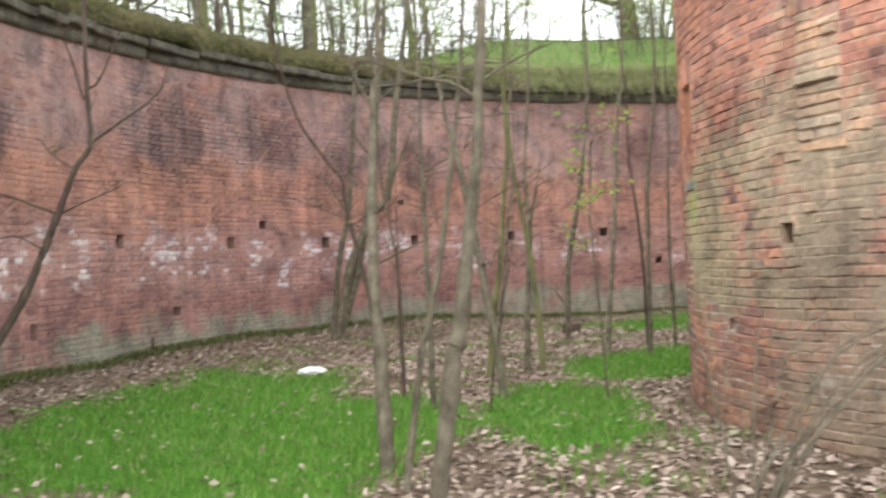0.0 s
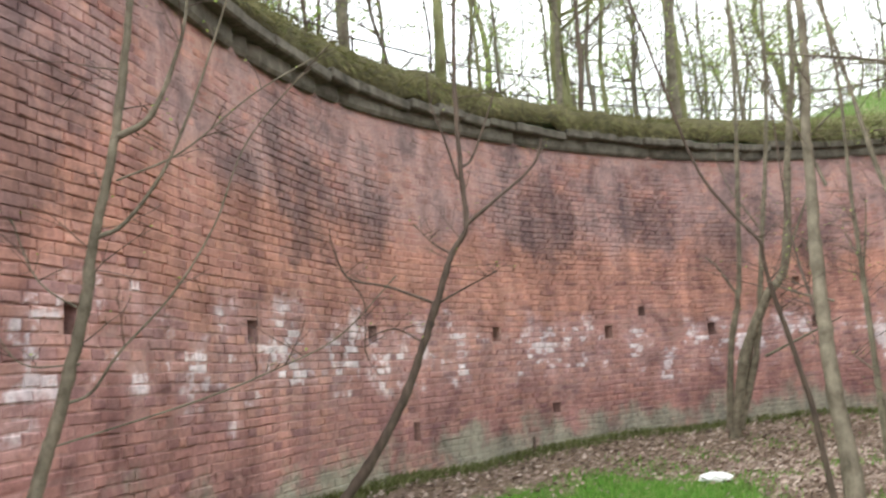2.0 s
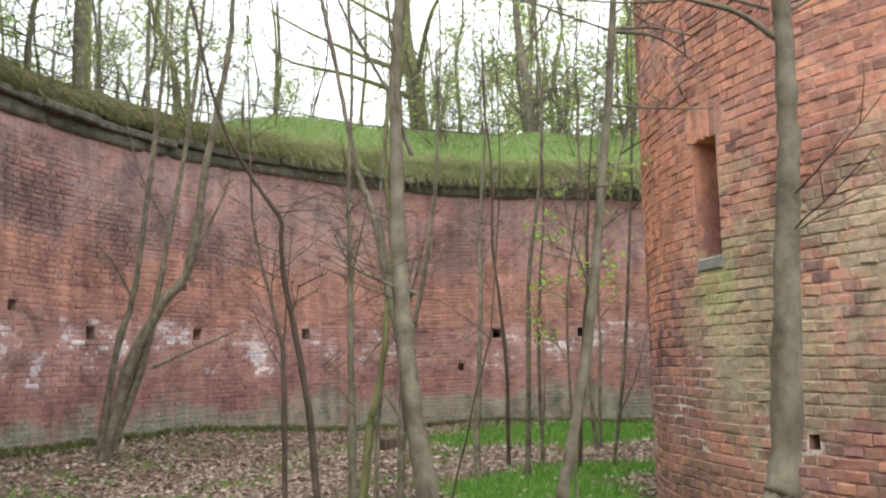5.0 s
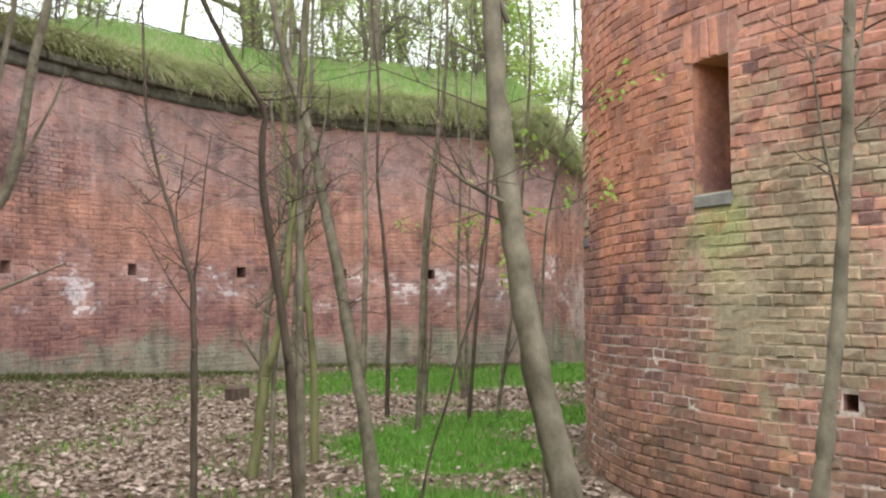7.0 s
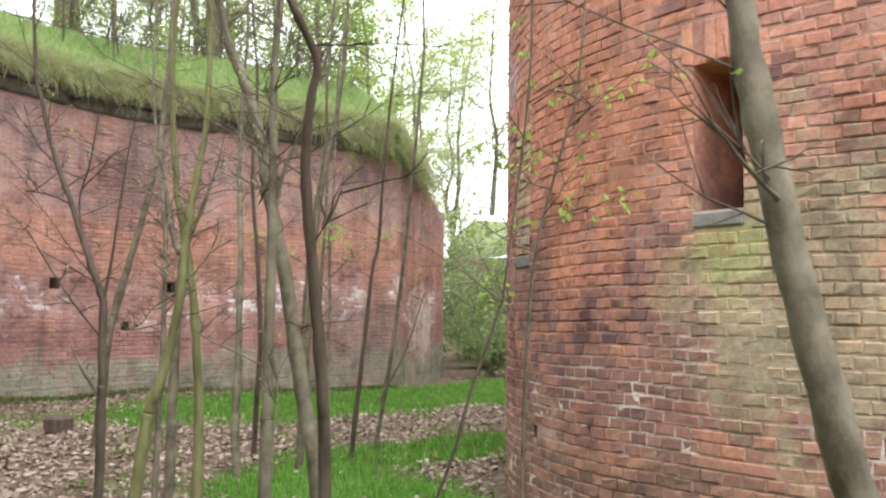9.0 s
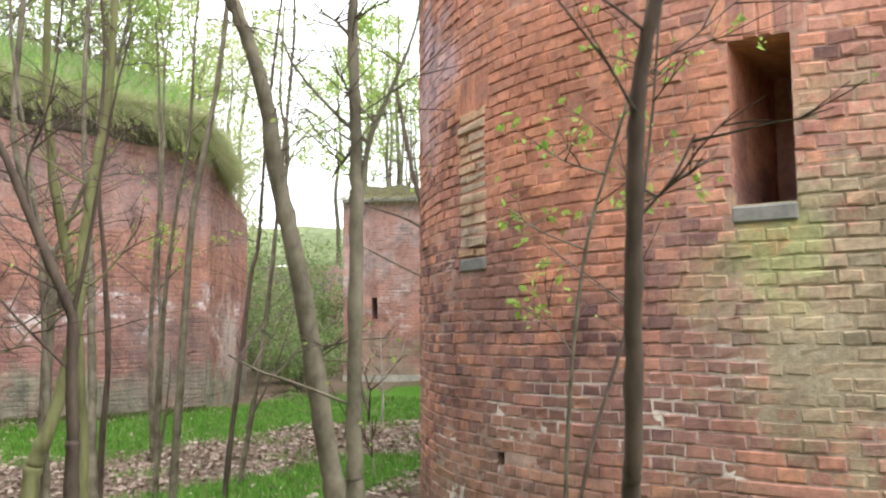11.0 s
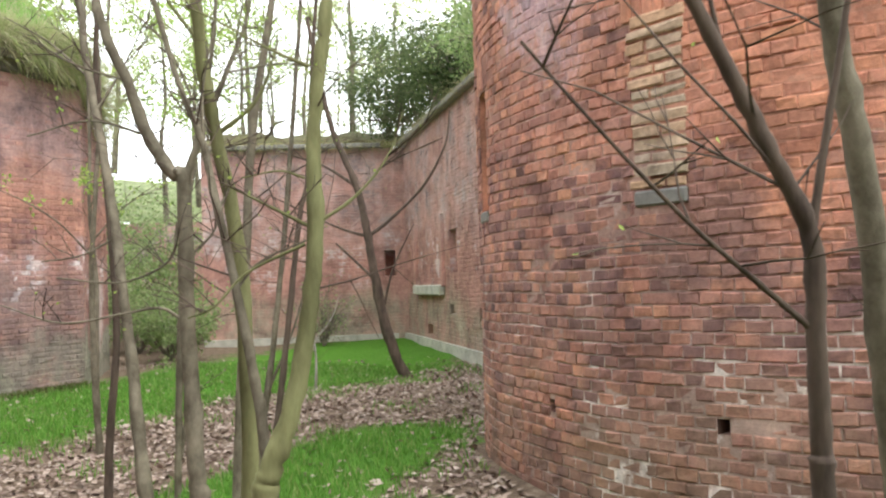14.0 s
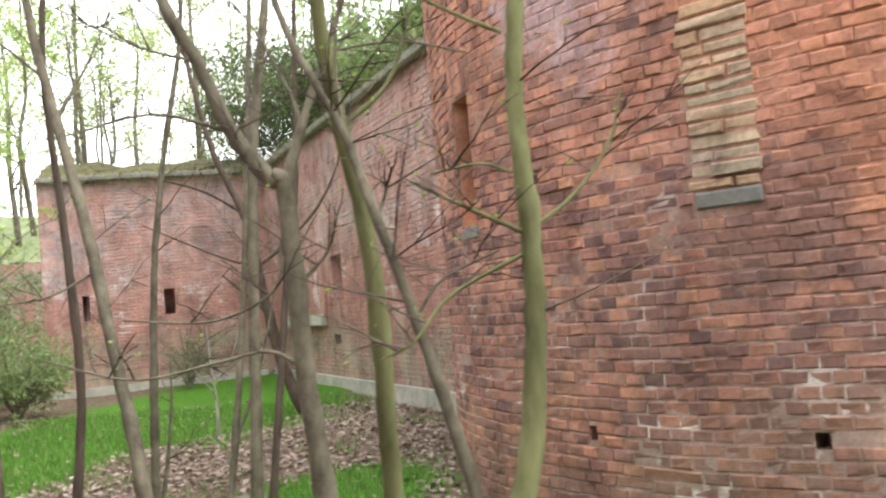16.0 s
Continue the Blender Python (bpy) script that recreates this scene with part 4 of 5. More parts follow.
young_tree("slender young tree with smooth grey-green bark", M_BARK, [
    (0.0506, [(-0.7, 9.17, -0.12), (-0.54, 9.2, 0.92), (-0.49, 9.21, 1.11), (-0.4, 9.25, 1.74), (-0.34, 9.28, 2.13), (-0.32, 9.3, 2.44), (-0.27, 9.35, 3.1)]),
    (0.0117, [(-0.34, 9.31, 2.48), (-0.46, 9.34, 2.57), (-0.63, 9.37, 2.62), (-0.84, 9.41, 2.71), (-1.08, 9.46, 2.8), (-1.28, 9.5, 2.87)]),
    (0.0063, [(-0.35, 9.32, 2.58), (-0.53, 9.35, 2.62), (-0.81, 9.4, 2.6), (-1.13, 9.45, 2.62)]),
    (0.0081, [(-0.27, 9.31, 2.58), (-0.11, 9.29, 2.67), (0.13, 9.26, 2.75)]),
    (0.0054, [(-0.31, 9.33, 2.74), (-0.39, 9.35, 2.9), (-0.47, 9.39, 3.11)]),
], 995)
young_tree("slender young tree with smooth grey-green bark", M_BARK, [
    (0.0476, [(-0.39, 14.15, -0.12), (-0.47, 14.2, 0.68), (-0.53, 14.24, 1.06), (-0.64, 14.29, 1.77), (-0.71, 14.35, 2.18), (-0.76, 14.37, 2.49), (-0.81, 14.42, 2.75), (-0.87, 14.49, 2.97), (-0.94, 14.55, 3.26)]),
    (0.0059, [(-0.55, 14.23, 1.3), (-0.57, 14.23, 1.44), (-0.56, 14.22, 1.49)]),
], 372)
young_tree("slender young tree with smooth grey-green bark", M_BARK, [
    (0.0314, [(-1.13, 13.6, -0.12), (-1.13, 13.6, 0.96), (-1.13, 13.6, 1.08), (-1.13, 13.6, 1.3), (-1.13, 13.59, 1.88), (-1.13, 13.59, 2.16), (-1.13, 13.6, 2.5), (-1.13, 13.59, 2.81)]),
    (0.0124, [(-1.13, 13.59, 1.87), (-1.11, 13.55, 2.16), (-1.07, 13.47, 2.37), (-1.04, 13.41, 2.54), (-1.02, 13.37, 2.72)]),
    (0.0083, [(-1.11, 13.55, 2.16), (-1.15, 13.66, 2.27), (-1.21, 13.79, 2.44), (-1.24, 13.84, 2.59)]),
    (0.0074, [(-1.13, 13.59, 2.5), (-1.15, 13.65, 2.58), (-1.18, 13.71, 2.62)]),
    (0.0058, [(-1.14, 13.62, 1.31), (-1.21, 13.76, 1.37), (-1.27, 13.9, 1.42), (-1.31, 13.99, 1.47)]),
    (0.005, [(-1.13, 13.59, 2.17), (-1.16, 13.67, 2.05)]),
    (0.005, [(-1.13, 13.59, 1.39), (-1.11, 13.56, 1.28), (-1.11, 13.54, 1.08)]),
], 194)
young_tree("thin bare sapling with dark bark", M_BARK_DARK, [
    (0.022, [(-1.44, 12.6, -0.12), (-1.54, 12.5, 1.06), (-1.57, 12.47, 1.27), (-1.64, 12.43, 1.65), (-1.7, 12.39, 1.95), (-1.72, 12.36, 2.1), (-1.73, 12.32, 2.23), (-1.74, 12.29, 2.35), (-1.92, 12.25, 2.6), (-2.12, 12.15, 3.0)]),
    (0.0032, [(-1.66, 12.41, 1.77), (-1.64, 12.34, 1.85), (-1.63, 12.29, 1.94)]),
], 535)
young_tree("thin bare sapling with dark bark", M_BARK_DARK, [
    (0.0228, [(-1.56, 14.47, -0.12), (-1.56, 14.47, 1.03), (-1.56, 14.47, 1.21), (-1.57, 14.47, 1.4), (-1.57, 14.47, 1.6), (-1.6, 14.53, 1.75), (-1.64, 14.61, 1.94), (-1.67, 14.68, 2.1), (-1.71, 14.75, 2.26), (-1.75, 14.84, 2.48), (-1.78, 14.89, 2.68), (-1.8, 14.94, 2.84)]),
    (0.0098, [(-1.57, 14.47, 1.6), (-1.55, 14.43, 1.81), (-1.54, 14.38, 2.06), (-1.52, 14.33, 2.36), (-1.5, 14.27, 2.59)]),
    (0.0073, [(-1.57, 14.47, 1.42), (-1.61, 14.55, 1.5), (-1.67, 14.68, 1.63), (-1.74, 14.83, 1.81), (-1.8, 14.96, 1.98)]),
    (0.0057, [(-1.64, 14.61, 1.94), (-1.65, 14.63, 2.13), (-1.63, 14.56, 2.3), (-1.61, 14.52, 2.54)]),
    (0.0049, [(-1.67, 14.68, 2.1), (-1.74, 14.83, 2.16), (-1.81, 14.99, 2.19)]),
    (0.0041, [(-1.72, 14.78, 2.31), (-1.79, 14.92, 2.45), (-1.83, 15.01, 2.65)]),
], 398)
young_tree("young tree with mossy yellow-green bark", M_BARK_MOSS, [
    (0.0415, [(0.07, 16.76, -0.15), (0.06, 16.74, 0.57), (0.04, 16.72, 0.92), (-0.04, 16.70, 1.72), (-0.11, 16.75, 2.20), (-0.17, 16.78, 2.59), (-0.22, 16.78, 3.16), (-0.25, 16.71, 3.89)]),
    (0.0128, [(-0.11, 16.75, 2.20), (-0.04, 16.59, 2.35), (-0.01, 16.49, 2.60)]),
    (0.0096, [(-0.17, 16.78, 2.59), (-0.27, 16.93, 2.83), (-0.34, 17.06, 2.93)]),
], 820)
young_tree("young tree with mossy yellow-green bark", M_BARK_MOSS, [
    (0.0441, [(-0.65, 16.38, -0.12), (-0.56, 16.30, 0.72), (-0.54, 16.27, 0.89), (-0.49, 16.20, 1.12), (-0.43, 16.15, 1.48), (-0.39, 16.14, 1.81), (-0.36, 16.15, 2.17), (-0.32, 16.12, 2.49), (-0.26, 16.10, 2.94)]),
    (0.009, [(-0.40, 16.13, 1.75), (-0.44, 16.31, 1.85), (-0.49, 16.47, 1.94)]),
    (0.008, [(-0.40, 16.14, 1.77), (-0.34, 16.00, 1.87), (-0.29, 15.88, 2.02), (-0.25, 15.83, 2.19)]),
    (0.007, [(-0.35, 16.17, 2.38), (-0.38, 16.34, 2.47), (-0.44, 16.55, 2.60), (-0.49, 16.70, 2.67)]),
    (0.007, [(-0.42, 16.17, 1.70), (-0.49, 16.38, 1.60), (-0.54, 16.49, 1.48), (-0.58, 16.58, 1.44)]),
    (0.005, [(-0.39, 16.18, 1.95), (-0.42, 16.27, 1.98), (-0.46, 16.41, 1.96)]),
], 579)
young_tree("slender young tree with smooth grey-green bark", M_BARK, [
    (0.0406, [(-0.15, 16.81, -0.14), (-0.11, 16.87, 0.56), (-0.10, 16.90, 0.79), (-0.05, 16.96, 1.36), (0.00, 17.00, 2.02), (-0.01, 17.05, 2.07), (-0.02, 17.17, 2.25), (-0.03, 17.27, 2.51), (-0.04, 17.37, 2.72), (-0.02, 17.46, 3.04)]),
    (0.0203, [(0.00, 17.00, 2.02), (0.06, 16.94, 2.25), (0.12, 16.84, 2.53), (0.17, 16.76, 2.77), (0.21, 16.73, 3.03)]),
    (0.0084, [(-0.05, 16.98, 1.41), (-0.08, 17.08, 1.47), (-0.14, 17.24, 1.45), (-0.22, 17.50, 1.42), (-0.30, 17.77, 1.51)]),
    (0.0084, [(-0.02, 17.02, 1.85), (-0.05, 17.05, 1.68), (-0.12, 17.25, 1.59), (-0.21, 17.53, 1.62)]),
    (0.0084, [(-0.02, 16.98, 1.68), (0.03, 16.87, 1.80), (0.04, 16.85, 1.90)]),
    (0.0084, [(0.06, 16.94, 2.25), (0.06, 16.97, 2.38), (0.05, 17.12, 2.69), (0.00, 17.32, 2.88)]),
    (0.0072, [(-0.02, 17.17, 2.25), (-0.09, 17.43, 2.33), (-0.19, 17.70, 2.27)]),
    (0.006, [(0.12, 16.84, 2.53), (0.21, 16.59, 2.56), (0.27, 16.34, 2.50)]),
    (0.006, [(-0.03, 17.27, 2.51), (-0.09, 17.49, 2.59), (-0.15, 17.75, 2.75)]),
], 634)
young_tree("slender young tree with smooth grey-green bark", M_BARK, [
    (0.0442, [(1.08, 18.00, -0.19), (1.10, 18.06, 0.14), (1.12, 18.14, 0.42), (1.20, 18.26, 1.01), (1.28, 18.41, 1.68), (1.36, 18.56, 2.32), (1.42, 18.74, 2.97), (1.48, 18.86, 3.48), (1.55, 18.96, 3.96)]),
    (0.0119, [(1.40, 18.67, 2.74), (1.51, 18.54, 3.04), (1.60, 18.42, 3.36)]),
    (0.0102, [(1.42, 18.77, 3.00), (1.38, 19.03, 3.24), (1.32, 19.35, 3.44)]),
    (0.0085, [(1.30, 18.47, 1.89), (1.22, 18.67, 1.79), (1.13, 18.90, 1.76)]),
], 156)
young_tree("slender young tree with smooth grey-green bark", M_BARK, [
    (0.023, [(-0.54, 16.19, -0.13), (-0.47, 16.30, 0.70), (-0.45, 16.34, 0.89), (-0.41, 16.40, 1.15), (-0.36, 16.51, 1.54), (-0.32, 16.61, 1.86), (-0.28, 16.70, 2.14), (-0.27, 16.78, 2.31), (-0.24, 16.89, 2.57)]),
    (0.0073, [(-0.32, 16.61, 1.86), (-0.28, 16.58, 1.95), (-0.28, 16.59, 1.98)]),
    (0.0073, [(-0.28, 16.70, 2.14), (-0.24, 16.72, 2.38), (-0.17, 16.70, 2.67)]),
    (0.0063, [(-0.36, 16.51, 1.54), (-0.30, 16.43, 1.65), (-0.23, 16.25, 1.73)]),
], 690)
young_tree("thin bare sapling with dark bark", M_BARK_DARK, [
    (0.1024, [(10.76, 19.95, -0.88), (10.64, 20.25, -0.23), (10.50, 20.59, 0.67), (10.42, 20.75, 1.60), (10.36, 20.84, 2.34), (10.28, 20.98, 3.18), (10.14, 21.31, 4.11)]),
    (0.0372, [(10.42, 20.75, 1.60), (10.32, 21.00, 1.88), (10.20, 21.36, 2.25)]),
    (0.0372, [(10.36, 20.84, 2.34), (10.47, 20.46, 2.62), (10.63, 19.91, 3.17), (10.72, 19.55, 3.82), (10.73, 19.45, 4.38)]),
    (0.0326, [(10.28, 20.98, 3.18), (10.10, 21.51, 3.55), (9.83, 22.29, 3.85)]),
    (0.0279, [(10.47, 20.67, 1.04), (10.50, 20.47, 1.78), (10.59, 20.11, 2.52)]),
    (0.0279, [(10.36, 20.84, 2.34), (10.19, 21.35, 2.53), (9.83, 22.40, 3.10)]),
], 377)
young_tree("slender young tree with smooth grey-green bark", M_BARK, [
    (0.0382, [(3.93, 20.87, -0.29), (3.93, 20.87, -0.07), (3.89, 20.89, 0.53), (3.86, 20.88, 1.62), (3.85, 20.81, 2.44), (3.84, 20.72, 3.36), (3.81, 20.72, 4.36)]),
], 618)
young_tree("slender young tree with smooth grey-green bark", M_BARK, [
    (0.0262, [(2.21, 18.71, -0.25), (2.18, 18.65, 0.81), (2.17, 18.59, 1.61), (2.18, 18.54, 2.10), (2.18, 18.44, 2.66), (2.20, 18.29, 3.38)]),
    (0.0161, [(2.20, 18.66, 0.33), (2.21, 18.54, 1.05), (2.21, 18.52, 1.37)]),
], 917)
young_tree("thin bare sapling with dark bark", M_BARK_DARK, [
    (0.0312, [(1.82, 19.01, -0.22), (1.81, 18.97, 0.48), (1.79, 18.87, 1.29), (1.73, 18.87, 2.18), (1.65, 18.88, 3.07)]),
], 112)
young_tree("slender young tree with smooth grey-green bark", M_BARK, [
    (0.0383, [(1.70, 17.89, -0.20), (1.71, 17.87, 0.26), (1.74, 17.78, 1.77), (1.77, 17.71, 2.66), (1.90, 17.58, 3.71), (1.94, 17.51, 4.59)]),
], 330)
young_tree("slender young tree with smooth grey-green bark", M_BARK, [
    (0.0307, [(3.21, 18.69, -0.26), (3.23, 18.67, 0.01), (3.34, 18.56, 0.96), (3.43, 18.44, 2.12), (3.51, 18.31, 3.69), (3.55, 18.23, 4.78)]),
    (0.0171, [(3.26, 18.63, 0.55), (3.50, 18.44, 1.17), (3.66, 18.30, 1.84)]),
], 627)
young_tree("slender young tree with smooth grey-green bark", M_BARK, [
    (0.0546, [(0.59, 20.42, -0.19), (0.61, 20.40, 0.37), (0.65, 20.32, 1.26), (0.76, 20.23, 1.87), (0.92, 20.09, 2.69), (1.02, 19.99, 3.37)]),
    (0.0307, [(0.64, 20.37, 0.57), (0.43, 20.49, 0.92), (0.32, 20.55, 1.19)]),
], 924)
young_tree("thin bare sapling with dark bark", M_BARK_DARK, [
    (0.0084, [(-0.54, 13.37, -0.12), (-0.45, 13.27, 0.54), (-0.37, 13.18, 0.9), (-0.32, 13.12, 1.18), (-0.23, 13.02, 1.57), (-0.21, 13.0, 1.71)]),
], 144)
young_tree("slender sapling with pale new leaves", M_BARK, [
    (0.0107, [(0.71, 13.8, -0.12), (0.67, 13.74, 0.78), (0.63, 13.67, 1.39), (0.6, 13.57, 1.92), (0.61, 13.46, 2.28), (0.62, 13.34, 2.62), (0.62, 13.26, 2.86)]),
    (0.0053, [(0.6, 13.57, 1.92), (0.51, 13.75, 2.01), (0.42, 13.9, 2.13)]),
    (0.0053, [(0.6, 13.52, 2.1), (0.67, 13.37, 2.12), (0.72, 13.24, 2.17)]),
    (0.0053, [(0.61, 13.46, 2.28), (0.52, 13.63, 2.35), (0.46, 13.75, 2.44)]),
    (0.0053, [(0.61, 13.37, 2.54), (0.65, 13.25, 2.69), (0.68, 13.15, 2.79)]),
    (0.004, [(0.62, 13.67, 1.42), (0.57, 13.75, 1.59), (0.55, 13.75, 1.69)]),
], 765, leaves=260)
young_tree("thin bare sapling with dark bark", M_BARK_DARK, [
    (0.0264, [(2.49, 18.10, -0.23), (2.49, 18.07, 0.22), (2.51, 17.93, 1.21), (2.53, 17.81, 2.05), (2.56, 17.75, 2.36)]),
], 965)

young_tree("slender sapling with a spray of yellow-green leaves", M_BARK, [
    (0.028, [(4.05, 21.0, -0.12), (4.1, 21.05, 0.8), (4.18, 21.1, 1.7), (4.22, 21.2, 2.4), (4.3, 21.25, 3.2)]),
    (0.010, [(4.19, 21.12, 1.9), (3.85, 21.3, 2.3), (3.45, 21.5, 2.55), (3.1, 21.6, 2.62)]),
    (0.010, [(4.2, 21.15, 2.1), (4.5, 21.0, 2.45), (4.85, 20.9, 2.65), (5.15, 20.85, 2.7)]),
    (0.008, [(4.22, 21.2, 2.4), (4.0, 20.9, 2.65), (3.8, 20.6, 2.8)]),
    (0.008, [(4.24, 21.2, 2.5), (4.5, 21.5, 2.75), (4.7, 21.8, 2.9)]),
], 421, leaves=420)
young_tree("small leafless sapling with pale whitish bark", M_BARK_PALE, [
    (0.022, [(8.56, 20.95, -0.12), (8.52, 20.9, 0.45), (8.55, 20.95, 0.9), (8.6, 21.0, 1.5)]),
    (0.010, [(8.53, 20.92, 0.6), (8.35, 21.1, 0.95), (8.2, 21.25, 1.25)]),
    (0.010, [(8.54, 20.93, 0.75), (8.75, 20.75, 1.05), (8.85, 20.65, 1.4)]),
], 433, tall=False)

# low bare brush beside the tower
brush = tagged(new("brush"), "leafless arching brush at the foot of the tower", "shrub")
g = np.random.default_rng(77)
t = Tubes()
for k in range(9):
    a = radians(-30 + 16 * k)
    p0 = np.array([0.95, 8.75, 0.0]) + g.normal(0, 0.06, 3) * [1, 1, 0]
    d = np.array([math.cos(a) * 0.6, math.sin(a) * 0.25, 1.0])
    q = smooth_path([p0, p0 + d * 0.5, p0 + d * 0.95 + [0.15 * math.cos(a), 0, 0], p0 + d * 1.25 + [0.5 * math.cos(a), 0, -0.1]], 6, 0.006, g)
    t.add(q, 0.011, 0.003, 5)
    twigs_from(q, t, g, 4, 0.35, 0.004, 0.3, 1, None, 0.3)
child("stem_spray", t.mesh("stem_spray", M_BARK), brush)


def bank_tree(x, y, z, h, r, seed, mat, leaves=0, limbs=9, leaf=0.045, spread=0.35, lean=(0, 0), leaf_mat=None, label="tall bare tree with first pale leaves on the grassy bank", start=0.25):
    g = np.random.default_rng(seed)
    tree = tagged(new("bank_tree"), label, "tree", "trees on the banks")
    m = 7
    q = np.array([(x + lean[0] * h * u + g.normal(0, 0.012 * h) * (u > 0), y + lean[1] * h * u + g.normal(0, 0.012 * h) * (u > 0), z + h * u) for u in np.linspace(0, 1, m)])
    q = smooth_path(q, 4)
    t = Tubes()
    t.add(q, r, r * 0.22, 8, 0.06, g)
    child("trunk", t.mesh("trunk", mat), tree)
    lt, ends = Tubes(), []
    for _ in range(limbs):
        u = g.uniform(start, 0.95)
        k = int(u * (len(q) - 1))
        a = g.uniform(0, 2 * np.pi)
        ln = h * spread * (1.15 - u) * g.uniform(0.6, 1.3)
        d = np.array([math.cos(a), math.sin(a), g.uniform(0.35, 1.0)])
        p = smooth_path([q[k], q[k] + d * ln * 0.4 + g.normal(0, 0.05 * ln, 3), q[k] + d * ln * 0.75 + g.normal(0, 0.08 * ln, 3), q[k] + d * ln + g.normal(0, 0.1 * ln, 3) + [0, 0, 0.1 * ln]], 4)
        lt.add(p, max(0.006, r * 0.4 * (1.1 - u)), 0.004, 4)
        twigs_from(p, lt, g, 8, 0.45 * ln, 0.005, 0.5, 3, ends, 0.2)
    tagged(child("crown", lt.mesh("crown", mat), tree, "fine bare branches"), kind="stuff")
    if leaves:
        e = np.array(ends)
        pts = e[g.integers(0, len(e), leaves)] + g.normal(0, 0.16, (leaves, 3))
        tagged(child("foliage", leaf_mesh("foliage", pts, leaf, leaf_mat or M_LEAF, g), tree, "sparse fresh green leaves"), kind="stuff")
    return tree


# trees along the bank behind the curved wall
g = np.random.default_rng(5)
for k, s in enumerate(np.linspace(WALL.nearest(-5.9, 12), WALL.length - 0.5, 46)):
    out = -g.uniform(0.7, 4.5)
    x, y = WALL.at(s + g.normal(0, 0.4), out)
    big = False
    bank_tree(x, y, float(top_at(s)) + 0.5, g.uniform(5.5, 8.5), 0.15 if big else g.uniform(0.02, 0.055), 100 + k, M_BARK_MOSS if big else (M_BARK if k % 2 else M_BARK_DARK),
              int(g.uniform(100, 320)), 14, 0.05, 0.3, g.normal(0, 0.04, 2), start=0.15)
for k in range(40):
    s = g.uniform(WALL.nearest(-6, 12), WALL.length) if k < 24 else g.uniform(WALL.nearest(0, 25), WALL.length)
    x, y = WALL.at(s, -g.uniform(5, 16))
    bank_tree(x, y, 4.6, g.uniform(7, 11), g.uniform(0.06, 0.16), 200 + k, M_BARK if k % 2 else M_BARK_MOSS, int(g.uniform(500, 1100)), 10, 0.07, 0.32, g.normal(0, 0.04, 2), M_PALE_LEAF, start=0.1)
# stout trunks close to the wall's edge
for k, (x, y, r) in enumerate([(-7.05, 15.14, 0.092), (-6.75, 17.29, 0.098), (-5.87, 20.08, 0.067), (-5.73, 20.45, 0.058), (-5.43, 21.09, 0.05), (-4.32, 22.9, 0.143), (-3.31, 24.07, 0.052), (-6.56, 18.35, 0.035), (-4.37, 22.73, 0.123), (-5.71, 20.37, 0.134), (5.6, 27.95, 0.184), (-5.29, 21.23, 0.056)]):
    bank_tree(x, y, float(top_at(WALL.nearest(x, y))) + 0.45, 7.5 + k % 3, r, 270 + k, M_BARK_MOSS if k % 2 else M_BARK, 160, 9, 0.05, 0.3, (0.02 * math.sin(k), 0.02), start=0.2)
for k in range(80):
    s = g.uniform(WALL.nearest(-6.1, 13), WALL.length)
    x, y = WALL.at(s, -g.uniform(0.5, 5.0))
    bank_tree(x, y, float(top_at(s)) + 0.5, g.uniform(2.2, 4.5), g.uniform(0.012, 0.024), 500 + k, M_BARK_DARK if k % 3 else M_BARK, int(g.uniform(80, 320)), 12, 0.045, 0.45, g.normal(0, 0.08, 2),
              label="twiggy young shrub with first leaves on the bank", start=0.05)
# leafy woods beyond the walls
for k in range(26):
    x, y = (g.uniform(8, 34), g.uniform(32, 46)) if k < 12 else (g.uniform(22, 38), g.uniform(12, 32))
    bank_tree(x, y, 3.5, g.uniform(9, 13), g.uniform(0.06, 0.13), 700 + k, M_BARK, int(g.uniform(900, 1900)), 15, 0.10, 0.33, g.normal(0, 0.03, 2), M_PALE_LEAF, "slim tree in fresh yellow-green leaf", 0.1)
# one old tree with heavy crooked limbs
x, y = WALL.at(WALL.nearest(3.1, 26.2), -4.2)
bank_tree(x, y, 6.2, 8.0, 0.34, 300, M_BARK_MOSS, 200, 12, 0.05, 0.7, (-0.1, 0.02), None, "old tree with heavy crooked limbs on the grass hump", 0.25)
# leafy growth over the end of the wall and beyond the gap
for k, (x, y, z, h, r, n) in enumerate([(8.7, 28.6, 5.2, 8, 0.1, 2600), (10.6, 30.3, 5.0, 7.5, 0.08, 2600), (12.5, 31.9, 1.5, 8.5, 0.09, 2600), (6.1, 30.0, 5.3, 8.0, 0.1, 1400), (14.9, 34.0, 0.4, 9.0, 0.09, 2400),
                                         (18.5, 32.7, 5.1, 8.0, 0.1, 1800), (19.7, 28.8, 5.6, 7.0, 0.09, 1500), (20.6, 25.9, 5.8, 7.5, 0.1, 1500), (20.6, 37.4, 3.2, 9.0, 0.12, 3600), (24.8, 35.6, 4.1, 9.0, 0.12, 3600), (17.1, 35.6, -0.2, 10.0, 0.1, 4200), (13.6, 36.9, 1.4, 10.0, 0.1, 4200),
                                         (23.0, 32.5, 4.7, 9.0, 0.1, 3600), (10.9, 33.3, 4.7, 9.0, 0.1, 3600), (27.1, 30.8, 4.1, 9.0, 0.12, 3000), (9.6, 27.9, 5.1, 5.0, 0.05, 1800)]):
    bank_tree(x, y, z, h, r, 330 + k, M_BARK, int(0.9 * n), 14, 0.085, 0.34, (0, 0), M_PALE_LEAF if k % 3 else M_LEAF, "slim tree in fresh yellow-green leaf", 0.12)
